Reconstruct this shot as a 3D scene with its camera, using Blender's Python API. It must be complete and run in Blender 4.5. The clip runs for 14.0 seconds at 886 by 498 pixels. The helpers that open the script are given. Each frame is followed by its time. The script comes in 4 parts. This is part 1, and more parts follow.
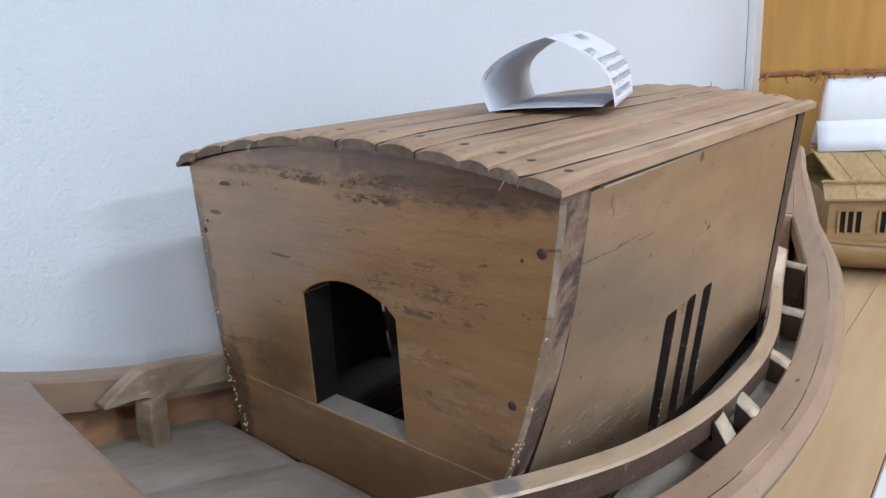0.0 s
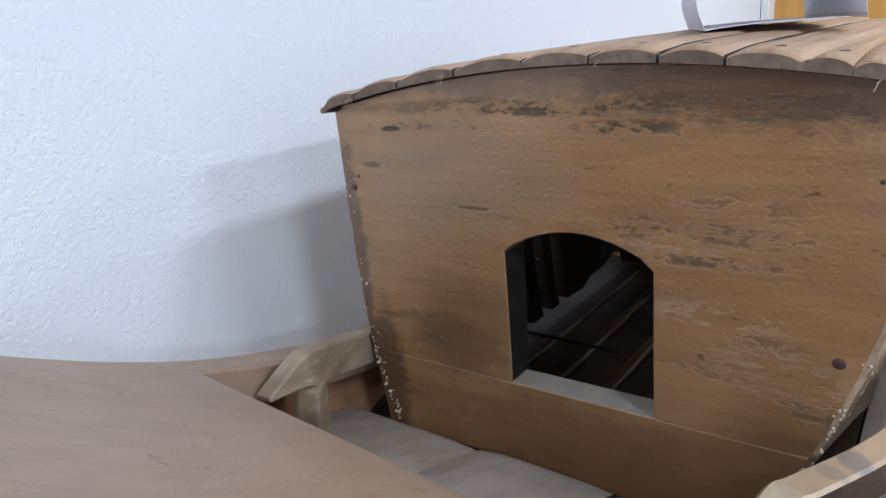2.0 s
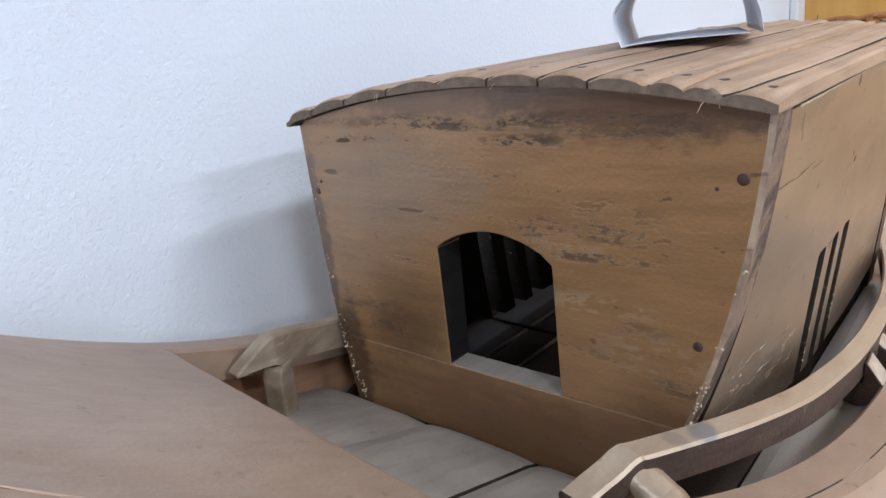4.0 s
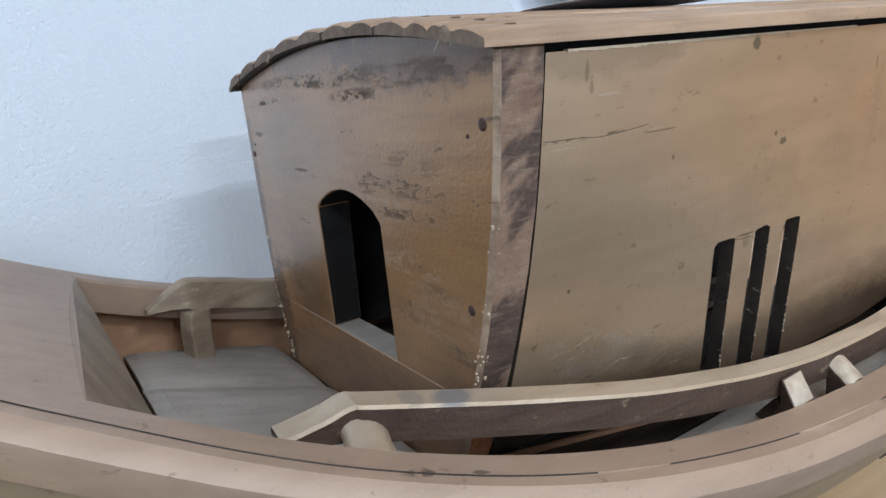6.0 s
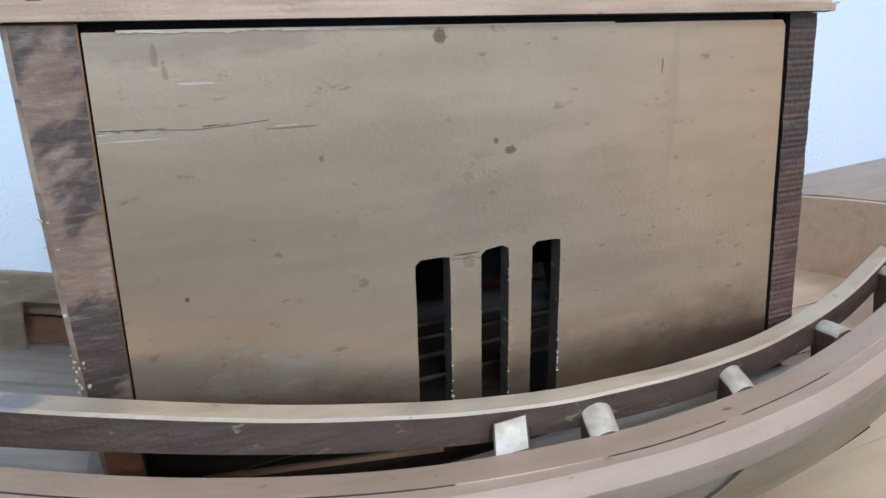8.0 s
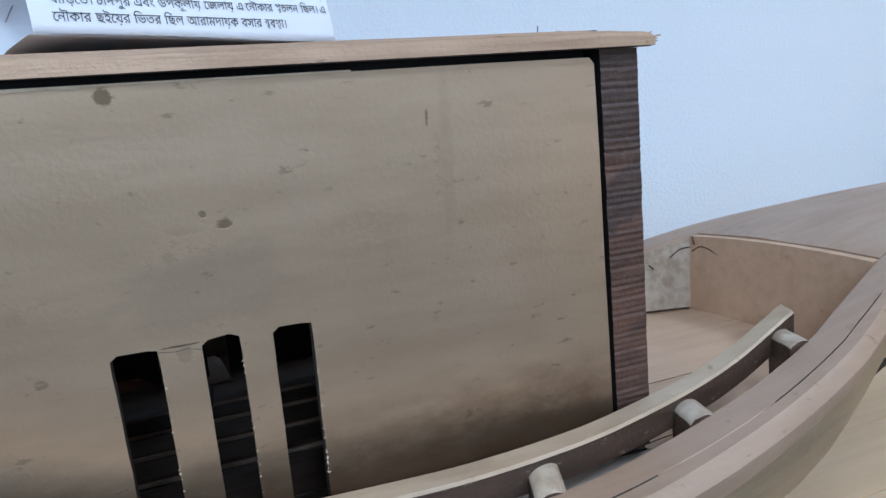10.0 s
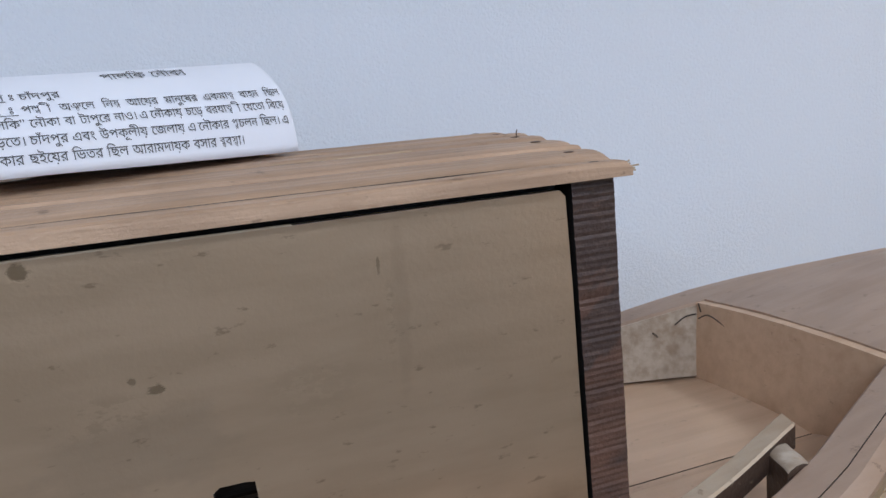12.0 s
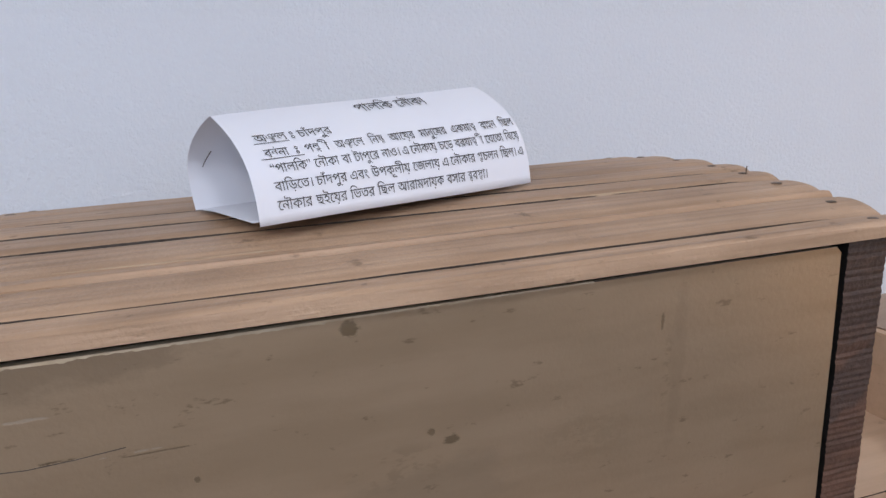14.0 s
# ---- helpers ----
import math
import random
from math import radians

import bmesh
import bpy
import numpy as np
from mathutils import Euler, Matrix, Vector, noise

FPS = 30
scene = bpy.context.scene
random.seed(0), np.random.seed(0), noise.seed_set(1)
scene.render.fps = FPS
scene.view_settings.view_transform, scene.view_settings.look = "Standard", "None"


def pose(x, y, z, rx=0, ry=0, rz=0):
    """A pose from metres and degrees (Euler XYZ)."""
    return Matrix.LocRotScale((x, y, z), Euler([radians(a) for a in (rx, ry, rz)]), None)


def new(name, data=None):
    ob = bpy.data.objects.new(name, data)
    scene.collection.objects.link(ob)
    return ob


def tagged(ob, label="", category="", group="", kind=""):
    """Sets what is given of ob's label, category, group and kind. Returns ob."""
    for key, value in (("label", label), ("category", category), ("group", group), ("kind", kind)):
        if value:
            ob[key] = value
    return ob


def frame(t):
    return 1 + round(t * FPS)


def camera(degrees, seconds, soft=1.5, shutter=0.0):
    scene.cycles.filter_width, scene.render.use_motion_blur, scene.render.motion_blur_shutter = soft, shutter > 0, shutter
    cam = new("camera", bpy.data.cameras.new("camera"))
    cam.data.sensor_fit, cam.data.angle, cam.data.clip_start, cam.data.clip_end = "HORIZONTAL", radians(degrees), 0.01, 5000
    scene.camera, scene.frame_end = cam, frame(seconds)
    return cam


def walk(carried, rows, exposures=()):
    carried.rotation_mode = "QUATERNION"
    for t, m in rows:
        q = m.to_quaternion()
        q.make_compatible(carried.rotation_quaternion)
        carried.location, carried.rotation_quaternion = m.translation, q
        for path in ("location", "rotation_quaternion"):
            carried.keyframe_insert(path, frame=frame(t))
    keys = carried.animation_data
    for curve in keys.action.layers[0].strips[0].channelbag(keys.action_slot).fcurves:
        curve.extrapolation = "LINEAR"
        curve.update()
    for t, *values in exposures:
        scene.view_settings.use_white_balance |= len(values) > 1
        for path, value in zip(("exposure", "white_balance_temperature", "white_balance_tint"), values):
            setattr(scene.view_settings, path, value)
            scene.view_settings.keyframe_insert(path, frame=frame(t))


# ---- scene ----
cam = camera(66.6, 14.0)
METRES = 1.47
BASE = pose(-0.3423, -0.2012, 0.4998, -15.551, 3.530, -49.803)
ROWS = [
    (0.0, 0.0, 0.0, 0.0, 0.0, 0.0, -0.0),
    (0.5, -0.0252, 0.0404, -0.0001, -1.52, 0.65, 0.73),
    (1.0, -0.0567, 0.0611, -0.0008, -2.26, 0.01, 1.91),
    (1.5, -0.0907, 0.0669, -0.0072, -2.85, -0.24, 2.32),
    (2.0, -0.1329, 0.0641, -0.0161, -3.04, -1.32, 2.57),
    (2.5, -0.1406, 0.0582, -0.0077, -4.54, -0.95, 3.54),
    (3.0, -0.1347, 0.0472, -0.009, -4.2, -1.83, 3.86),
    (5.5, 0.0607, 0.0148, -0.0332, 13.37, -0.18, -1.25),
    (6.0, 0.0981, 0.0429, -0.048, 16.1, -0.09, -2.01),
    (6.5, 0.1522, 0.069, -0.049, 19.25, 0.86, -3.15),
    (7.0, 0.2009, 0.0856, -0.0444, 21.84, 1.49, -4.59),
    (7.5, 0.2312, 0.105, -0.0431, 23.66, 0.97, -5.38),
    (8.0, 0.2743, 0.1387, -0.0412, 24.78, 1.33, -5.55),
    (8.5, 0.3073, 0.169, -0.0328, 26.49, 1.99, -5.67),
    (9.0, 0.3308, 0.1902, -0.0273, 27.07, 3.37, -5.01),
    (11.5, 0.392, 0.2796, 0.0549, 29.85, 1.55, -5.47),
    (12.0, 0.3791, 0.266, 0.0668, 30.36, 1.93, -5.54),
    (12.5, 0.3555, 0.2519, 0.0769, 31.48, 1.36, -6.48),
    (13.0, 0.3341, 0.2443, 0.0852, 32.59, 0.8, -7.84),
    (13.5, 0.3142, 0.2336, 0.0853, 33.17, 0.46, -8.3),
    (14.0, 0.2897, 0.2136, 0.087, 32.47, -0.99, -7.84),
]
walk(cam, [(t, BASE @ pose(METRES * x, METRES * y, METRES * z, 90 + pitch, roll, yaw)) for t, x, y, z, yaw, pitch, roll in ROWS], exposures=[(0.0, -0.22, 6350, 14), (1.5, -0.12, 6350, 15), (3.0, 0.06, 6400, 16), (5.5, -0.24, 6350, 14), (6.5, -0.08, 5900, 8), (7.0, -0.02, 5780, 9), (8.0, 0.0, 5560, 8), (9.0, -0.10, 5400, 7), (11.4, -0.58, 5950, 13), (12.5, -0.60, 6450, 18), (14.0, -0.57, 6700, 20)])

from mathutils import geometry

# ---- world and light ----
world = bpy.data.worlds.new("world")
scene.world = world
world.use_nodes = True
world.node_tree.nodes["Background"].inputs[0].default_value = (0.80, 0.88, 1.0, 1)
world.node_tree.nodes["Background"].inputs[1].default_value = 0.25
TABLE = -0.14
ROOM_FLOOR = TABLE - 0.76
CEILING = 1.75
WALL_Y = 0.62
MID = 0.225


def overhead_light(x, y, watts, size=0.30):
    data = bpy.data.lights.new("overhead_light", "AREA")
    data.shape, data.size, data.energy, data.color = "DISK", size, 0.93 * watts, (0.80, 0.905, 1.0)
    ob = new("overhead_light", data)
    ob.matrix_basis = pose(x, y, CEILING - 0.03)
    return tagged(ob, "unseen round overhead light of the lamp rows and added fill", "lamp", "ceiling lamps")


# Lamp row placed from the cabin's shadow edges on the wall.
for lx, watts in ((-0.95, 27.0), (0.37, 26.0), (1.7, 18.0)):
    overhead_light(lx, -1.5, watts, 0.36)
# No lamps known this far off: added as fill for the shadows.
for lx, watts in ((-2.2, 88.0), (0.0, 86.0), (2.0, 38.0)):
    overhead_light(lx, -3.4, watts, 0.5)
# Added fill above the table to lift the shadow on the wall.
for lx, watts in ((-1.9, 26.0), (1.9, 12.0)):
    overhead_light(lx, -0.2, watts, 0.36)


# ---- materials ----
def node(nt, kind, **values):
    n = nt.nodes.new(kind)
    for key, value in values.items():
        if key in n.inputs:
            n.inputs[key].default_value = value
    return n


def math_node(nt, op, a, b=None, c=None, clamp=False):
    n = nt.nodes.new("ShaderNodeMath")
    n.operation, n.use_clamp = op, clamp
    for i, v in enumerate((a, b, c)):
        if v is None:
            continue
        if isinstance(v, (int, float)):
            n.inputs[i].default_value = v
        else:
            nt.links.new(v, n.inputs[i])
    return n.outputs[0]


def mix_colour(nt, fac, a, b):
    n = nt.nodes.new("ShaderNodeMix")
    n.data_type = "RGBA"
    for sock, v in ((n.inputs[0], fac), (n.inputs[6], a), (n.inputs[7], b)):
        if isinstance(v, (int, float)):
            sock.default_value = v
        elif isinstance(v, tuple):
            sock.default_value = (*v, 1)
        else:
            nt.links.new(v, sock)
    return n.outputs[2]


def noise_at(nt, coord, scale, detail=4.0, stretch=(1, 1, 1), rough=0.55):
    m = nt.nodes.new("ShaderNodeMapping")
    m.inputs["Scale"].default_value = stretch
    nt.links.new(coord, m.inputs["Vector"])
    n = node(nt, "ShaderNodeTexNoise", Scale=scale, Detail=detail, Roughness=rough)
    nt.links.new(m.outputs[0], n.inputs["Vector"])
    return n.outputs["Fac"]


def ramp(nt, v, lo, hi):
    n = nt.nodes.new("ShaderNodeMapRange")
    n.interpolation_type = "SMOOTHSTEP"
    n.inputs["From Min"].default_value, n.inputs["From Max"].default_value = lo, hi
    nt.links.new(v, n.inputs["Value"])
    return n.outputs["Result"]


def surface(name, base, dark, rough=0.5, metal=0.0, grain=(1, 12, 12), scale=14.0, mottle=3.0, bump=0.15, fine=260.0,
            scuffs=(), scuff_colour=(0.05, 0.03, 0.02), random_tone=0.0, specks=0.0, speck_colour=(0.10, 0.06, 0.03), sawn=0.0, tone_patches=(), coat=0.0):
    """A worn surface: base and dark tones mixed by grain and mottling. scuffs: (x, y, z, rx, ry, rz, strength) ellipsoids with ragged edges."""
    mat = bpy.data.materials.new(name)
    mat.use_nodes = True
    nt = mat.node_tree
    bsdf = nt.nodes["Principled BSDF"]
    coord = nt.nodes.new("ShaderNodeTexCoord").outputs["Object"]
    g = noise_at(nt, coord, scale, 6.0, grain)
    m = noise_at(nt, coord, mottle, 3.0)
    f = noise_at(nt, coord, fine, 2.0)
    amount = math_node(nt, "ADD", math_node(nt, "MULTIPLY", ramp(nt, g, 0.32, 0.72), 0.55), math_node(nt, "MULTIPLY", ramp(nt, m, 0.3, 0.7), 0.45))
    colour = mix_colour(nt, amount, base, dark)
    if random_tone:
        info = nt.nodes.new("ShaderNodeObjectInfo")
        colour = mix_colour(nt, math_node(nt, "MULTIPLY", info.outputs["Random"], random_tone), colour, dark)
    if specks:
        s = noise_at(nt, coord, 110.0, 4.0, (0.5, 0.5, 1.2), 0.65)
        colour = mix_colour(nt, math_node(nt, "MULTIPLY", ramp(nt, s, 0.63, 0.71), specks), colour, speck_colour)
    saw = None
    if sawn:
        tilt = nt.nodes.new("ShaderNodeMapping")
        tilt.inputs["Rotation"].default_value = (0.0, 0.7, 0.0)
        nt.links.new(coord, tilt.inputs["Vector"])
        band = noise_at(nt, tilt.outputs[0], 9.0, 5.0, (0.9, 0.3, 1.7), 0.6)
        colour = mix_colour(nt, math_node(nt, "MULTIPLY", ramp(nt, band, 0.45, 0.52), 0.85), colour, (0.045, 0.027, 0.022))
        fibre = noise_at(nt, coord, 90.0, 5.0, (0.6, 0.5, 4.0), 0.75)
        colour = mix_colour(nt, math_node(nt, "MULTIPLY", ramp(nt, fibre, 0.50, 0.72), 0.32), colour, speck_colour)
        wave = node(nt, "ShaderNodeTexWave", Scale=44.0, Distortion=6.0, Detail=4.0)
        wave.inputs["Detail Scale"].default_value = 0.6
        wave.bands_direction = "Z"
        nt.links.new(coord, wave.inputs["Vector"])
        saw = wave.outputs["Fac"]
    for x, y, z, rx, ry, rz, strength, tone, *soft_edge in tone_patches:
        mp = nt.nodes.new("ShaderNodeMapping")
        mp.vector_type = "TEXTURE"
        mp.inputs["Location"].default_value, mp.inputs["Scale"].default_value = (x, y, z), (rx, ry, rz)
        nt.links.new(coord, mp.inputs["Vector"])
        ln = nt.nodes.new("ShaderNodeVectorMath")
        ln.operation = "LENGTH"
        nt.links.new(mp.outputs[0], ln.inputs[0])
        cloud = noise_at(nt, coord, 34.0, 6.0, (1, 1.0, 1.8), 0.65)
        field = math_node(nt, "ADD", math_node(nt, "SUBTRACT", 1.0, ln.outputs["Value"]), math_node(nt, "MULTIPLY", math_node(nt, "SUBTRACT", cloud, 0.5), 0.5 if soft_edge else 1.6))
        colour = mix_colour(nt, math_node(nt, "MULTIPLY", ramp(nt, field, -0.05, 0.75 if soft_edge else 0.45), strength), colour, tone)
    relief, rubbed = None, None
    for x, y, z, rx, ry, rz, strength, *pale in scuffs:
        mp = nt.nodes.new("ShaderNodeMapping")
        mp.vector_type = "TEXTURE"
        mp.inputs["Location"].default_value, mp.inputs["Scale"].default_value = (x, y, z), (rx, ry, rz)
        nt.links.new(coord, mp.inputs["Vector"])
        ln = nt.nodes.new("ShaderNodeVectorMath")
        ln.operation = "LENGTH"
        nt.links.new(mp.outputs[0], ln.inputs[0])
        if min(rx, rz) < 0.0072 and max(rx, ry, rz) < 0.025:
            ragged = noise_at(nt, coord, 170.0, 6.0, (0.6, 0.35, 1.3), 0.75)
            field = math_node(nt, "SUBTRACT", math_node(nt, "ADD", ragged, 0.42), math_node(nt, "MULTIPLY", ln.outputs["Value"], 0.5))
            mask = math_node(nt, "MULTIPLY", ramp(nt, field, 0.44, 0.64), strength)
        else:
            soft = ramp(nt, math_node(nt, "SUBTRACT", 1.25, ln.outputs["Value"]), 0.0, 0.8)
            pits = noise_at(nt, coord, 260.0, 5.0, (0.5, 0.4, 1.1), 0.7)
            drift = noise_at(nt, coord, 45.0, 3.0, (1, 0.5, 1.5))
            grit = ramp(nt, math_node(nt, "ADD", pits, math_node(nt, "MULTIPLY", math_node(nt, "SUBTRACT", drift, 0.5), 0.9)), 0.47, 0.60)
            mask = math_node(nt, "MULTIPLY", math_node(nt, "MULTIPLY", soft, grit), strength)
        colour = mix_colour(nt, mask, colour, (0.62, 0.56, 0.47) if pale else scuff_colour)
        rubbed = mask if rubbed is None else math_node(nt, "MAXIMUM", rubbed, mask)
        pit = math_node(nt, "MULTIPLY", mask, -1.2)
        relief = pit if relief is None else math_node(nt, "ADD", relief, pit)
    nt.links.new(colour, bsdf.inputs["Base Color"])
    bsdf.inputs["Metallic"].default_value = metal
    gloss = math_node(nt, "ADD", math_node(nt, "MULTIPLY", m, 0.25), rough - 0.12)
    if rubbed is not None:
        gloss = math_node(nt, "ADD", gloss, math_node(nt, "MULTIPLY", rubbed, 0.35), clamp=True)
    nt.links.new(gloss, bsdf.inputs["Roughness"])
    if coat:
        nt.links.new(math_node(nt, "MULTIPLY", math_node(nt, "SUBTRACT", 1.0, rubbed, clamp=True), coat), bsdf.inputs["Coat Weight"])
        bsdf.inputs["Coat Roughness"].default_value = 0.26
    b = nt.nodes.new("ShaderNodeBump")
    b.inputs["Strength"].default_value, b.inputs["Distance"].default_value = bump, (0.0028 if name == "stucco_wall" else 0.002)
    height = math_node(nt, "ADD", g, math_node(nt, "MULTIPLY", f, 0.5))
    if relief is not None:
        height = math_node(nt, "ADD", height, relief)
    if sawn:
        height = math_node(nt, "ADD", height, math_node(nt, "MULTIPLY", saw, sawn))
    nt.links.new(height, b.inputs["Height"])
    nt.links.new(b.outputs[0], bsdf.inputs["Normal"])
    return mat


FRONT_SCUFFS = (
    (0.0, 0.34, 0.405, 0.02, 0.05, 0.004, 0.85), (0.0, 0.22, 0.414, 0.02, 0.09, 0.005, 0.8), (0.0, 0.17, 0.402, 0.02, 0.04, 0.005, 0.9),
    (0.0, 0.25, 0.418, 0.02, 0.17, 0.006, 0.5), (0.0, 0.08, 0.412, 0.02, 0.09, 0.010, 0.6), (0.0, 0.17, 0.337, 0.02, 0.035, 0.008, 0.6),
    (0.0, 0.11, 0.352, 0.02, 0.045, 0.012, 0.4), (0.0, 0.31, 0.296, 0.02, 0.035, 0.004, 0.6), (0.0, 0.405, 0.18, 0.02, 0.014, 0.05, 0.8),
    (0.0, 0.36, 0.225, 0.02, 0.06, 0.030, 0.35), (0.0, 0.09, 0.270, 0.02, 0.03, 0.008, 0.35),
    (0.0, 0.115, 0.285, 0.02, 0.05, 0.010, 0.22, 1), (0.0, 0.075, 0.252, 0.02, 0.05, 0.020, 0.14, 1), (0.0, 0.15, 0.325, 0.02, 0.05, 0.006, 0.16, 1), (0.0, 0.135, 0.345, 0.02, 0.03, 0.004, 0.7), (0.0, 0.13, 0.320, 0.02, 0.07, 0.005, 0.75), (0.0, 0.20, 0.318, 0.02, 0.012, 0.006, 0.6), (0.0, 0.10, 0.338, 0.02, 0.05, 0.009, 0.55),
    (0.0, 0.365, 0.402, 0.02, 0.012, 0.003, 0.9), (0.0, 0.39, 0.372, 0.02, 0.012, 0.003, 0.6), (0.0, 0.12, 0.245, 0.02, 0.05, 0.004, 0.4), (0.0, 0.05, 0.235, 0.02, 0.03, 0.012, 0.45), (0.0, 0.29, 0.342, 0.02, 0.02, 0.002, 0.6),
)
SIDE_SCUFFS = (
    (0.229, 0.0, 0.409, 0.006, 0.02, 0.006, 0.8), (0.279, 0.008, 0.336, 0.0055, 0.02, 0.004, 0.8), (0.268, 0.008, 0.343, 0.0025, 0.02, 0.0025, 0.7),
    (0.066, 0.0, 0.404, 0.002, 0.02, 0.010, 0.4), (0.07, 0.0, 0.395, 0.002, 0.02, 0.006, 0.4), (0.405, 0.0, 0.385, 0.0012, 0.02, 0.006, 0.6), (0.41, 0.005, 0.35, 0.003, 0.02, 0.03, 0.18),
    (0.10, 0.035, 0.195, 0.055, 0.03, 0.022, 0.22), (0.09, 0.04, 0.168, 0.07, 0.03, 0.008, 0.5), (0.065, 0.024, 0.267, 0.002, 0.02, 0.002, 0.9), (0.042, 0.03, 0.235, 0.003, 0.03, 0.014, 0.6),
    (0.070, 0.005, 0.3655, 0.045, 0.02, 0.0010, 0.9), (0.135, 0.006, 0.3615, 0.02, 0.02, 0.0007, 0.6), (0.246, 0.02, 0.268, 0.014, 0.02, 0.0008, 0.9), (0.247, 0.02, 0.262, 0.006, 0.02, 0.006, 0.3),
    (0.085, 0.008, 0.389, 0.010, 0.02, 0.0012, 0.32, 1), (0.115, 0.007, 0.3635, 0.03, 0.02, 0.0007, 0.32, 1), (0.150, 0.010, 0.342, 0.002, 0.02, 0.003, 0.6), (0.050, 0.010, 0.361, 0.02, 0.02, 0.0006, 0.32, 1),
    (0.47, 0.03, 0.168, 0.06, 0.03, 0.012, 0.3), (0.105, 0.034, 0.205, 0.05, 0.03, 0.018, 0.22, 1), (0.085, 0.030, 0.225, 0.04, 0.03, 0.010, 0.18, 1), (0.25, 0.015, 0.325, 0.03, 0.02, 0.014, 0.16), (0.18, 0.012, 0.30, 0.02, 0.02, 0.01, 0.12), (0.36, 0.012, 0.32, 0.03, 0.02, 0.02, 0.08),
)
# The first three soft ellipsoids darken the panel towards its foot.
SIDE_STAINS_AND_FOOT = (
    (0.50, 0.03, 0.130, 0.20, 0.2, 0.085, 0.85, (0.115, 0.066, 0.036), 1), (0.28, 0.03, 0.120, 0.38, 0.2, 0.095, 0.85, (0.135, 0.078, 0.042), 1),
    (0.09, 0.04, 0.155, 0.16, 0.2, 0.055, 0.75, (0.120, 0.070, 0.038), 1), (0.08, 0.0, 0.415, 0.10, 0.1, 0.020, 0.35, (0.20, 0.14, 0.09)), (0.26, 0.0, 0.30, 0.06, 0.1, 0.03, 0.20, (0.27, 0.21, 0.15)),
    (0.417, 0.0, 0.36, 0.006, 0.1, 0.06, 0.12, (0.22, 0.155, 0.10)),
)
# Stains, soft darkening at foot and edges; last, a greyer sheen painted in.
FRONT_STAINS_AND_SHEEN = (
    (0.0, 0.07, 0.428, 0.05, 0.14, 0.030, 0.75, (0.085, 0.045, 0.028)), (0.0, 0.24, 0.440, 0.05, 0.13, 0.026, 0.55, (0.12, 0.072, 0.048)),
    (0.0, 0.405, 0.17, 0.05, 0.035, 0.085, 0.75, (0.075, 0.036, 0.018)), (0.0, 0.32, 0.22, 0.05, 0.05, 0.035, 0.45, (0.11, 0.055, 0.025)),
    (0.0, 0.16, 0.15, 0.05, 0.30, 0.075, 0.8, (0.125, 0.055, 0.020), 1), (0.0, 0.418, 0.28, 0.05, 0.012, 0.14, 0.7, (0.09, 0.048, 0.026)), (0.0, 0.30, 0.245, 0.05, 0.07, 0.06, 0.5, (0.14, 0.075, 0.034), 1), (0.0, 0.06, 0.20, 0.05, 0.06, 0.05, 0.5, (0.14, 0.07, 0.03), 1), (0.0, 0.31, 0.36, 0.05, 0.12, 0.05, 0.40, (0.27, 0.195, 0.13)),
)
# Front and side carry separately tuned tones of the bronze paint.
M_FRONT = surface("bronze_paint_front", (0.405, 0.222, 0.095), (0.255, 0.137, 0.060), 0.36, 0.35, (1, 1.2, 9), 9.0, 5.0, 0.45, 300.0, FRONT_SCUFFS, (0.085, 0.058, 0.038), 0, 0.75, tone_patches=FRONT_STAINS_AND_SHEEN, coat=0.9)
M_SIDE = surface("bronze_paint_side", (0.510, 0.368, 0.242), (0.405, 0.286, 0.180), 0.38, 0.68, (1.2, 1, 6), 6.0, 6.0, 0.20, 300.0, SIDE_SCUFFS, (0.13, 0.09, 0.05), 0, 0.4, tone_patches=SIDE_STAINS_AND_FOOT, coat=0.12)
PAINT_SCUFFS = ((-0.078, -0.020, 0.220, 0.016, 0.004, 0.02, 0.9), (-0.050, -0.0245, 0.21, 0.006, 0.003, 0.02, 0.8), (0.417, -0.045, 0.135, 0.006, 0.003, 0.02, 0.8))
M_PAINT = surface("tan_paint", (0.380, 0.264, 0.188), (0.305, 0.206, 0.143), 0.45, 0.1, (1.0, 9, 9), 8.0, 6.0, 0.3, 300.0, PAINT_SCUFFS, (0.09, 0.06, 0.04), 0.0, 0.45)
M_WELL = surface("after_well_paint", (0.62, 0.43, 0.29), (0.48, 0.315, 0.20), 0.5, 0.05, (0.8, 9, 9), 7.0, 6.0, 0.3, 300.0, (), (0, 0, 0), 0.15, 0.25)
M_ROOF = surface("roof_plank_paint", (0.55, 0.365, 0.235), (0.29, 0.18, 0.108), 0.5, 0.1, (0.6, 17, 17), 9.0, 8.0, 0.6, 300.0, (), (0, 0, 0), 0.35, 0.55)
RAIL_STAINS = ((-0.028, 0.030, 0.226, 0.016, 0.010, 0.02, 0.8, (0.17, 0.165, 0.17)), (-0.052, 0.038, 0.23, 0.008, 0.010, 0.02, 0.6, (0.22, 0.19, 0.16)), (0.40, 0.0, 0.155, 0.03, 0.006, 0.02, 0.4, (0.24, 0.18, 0.13)))
M_RAIL = surface("rail_paint", (0.47, 0.375, 0.275), (0.35, 0.25, 0.165), 0.38, 0.35, (1.0, 8, 8), 9.0, 9.0, 0.5, 250.0, (), (0, 0, 0), 0.0, 0.5, tone_patches=RAIL_STAINS)
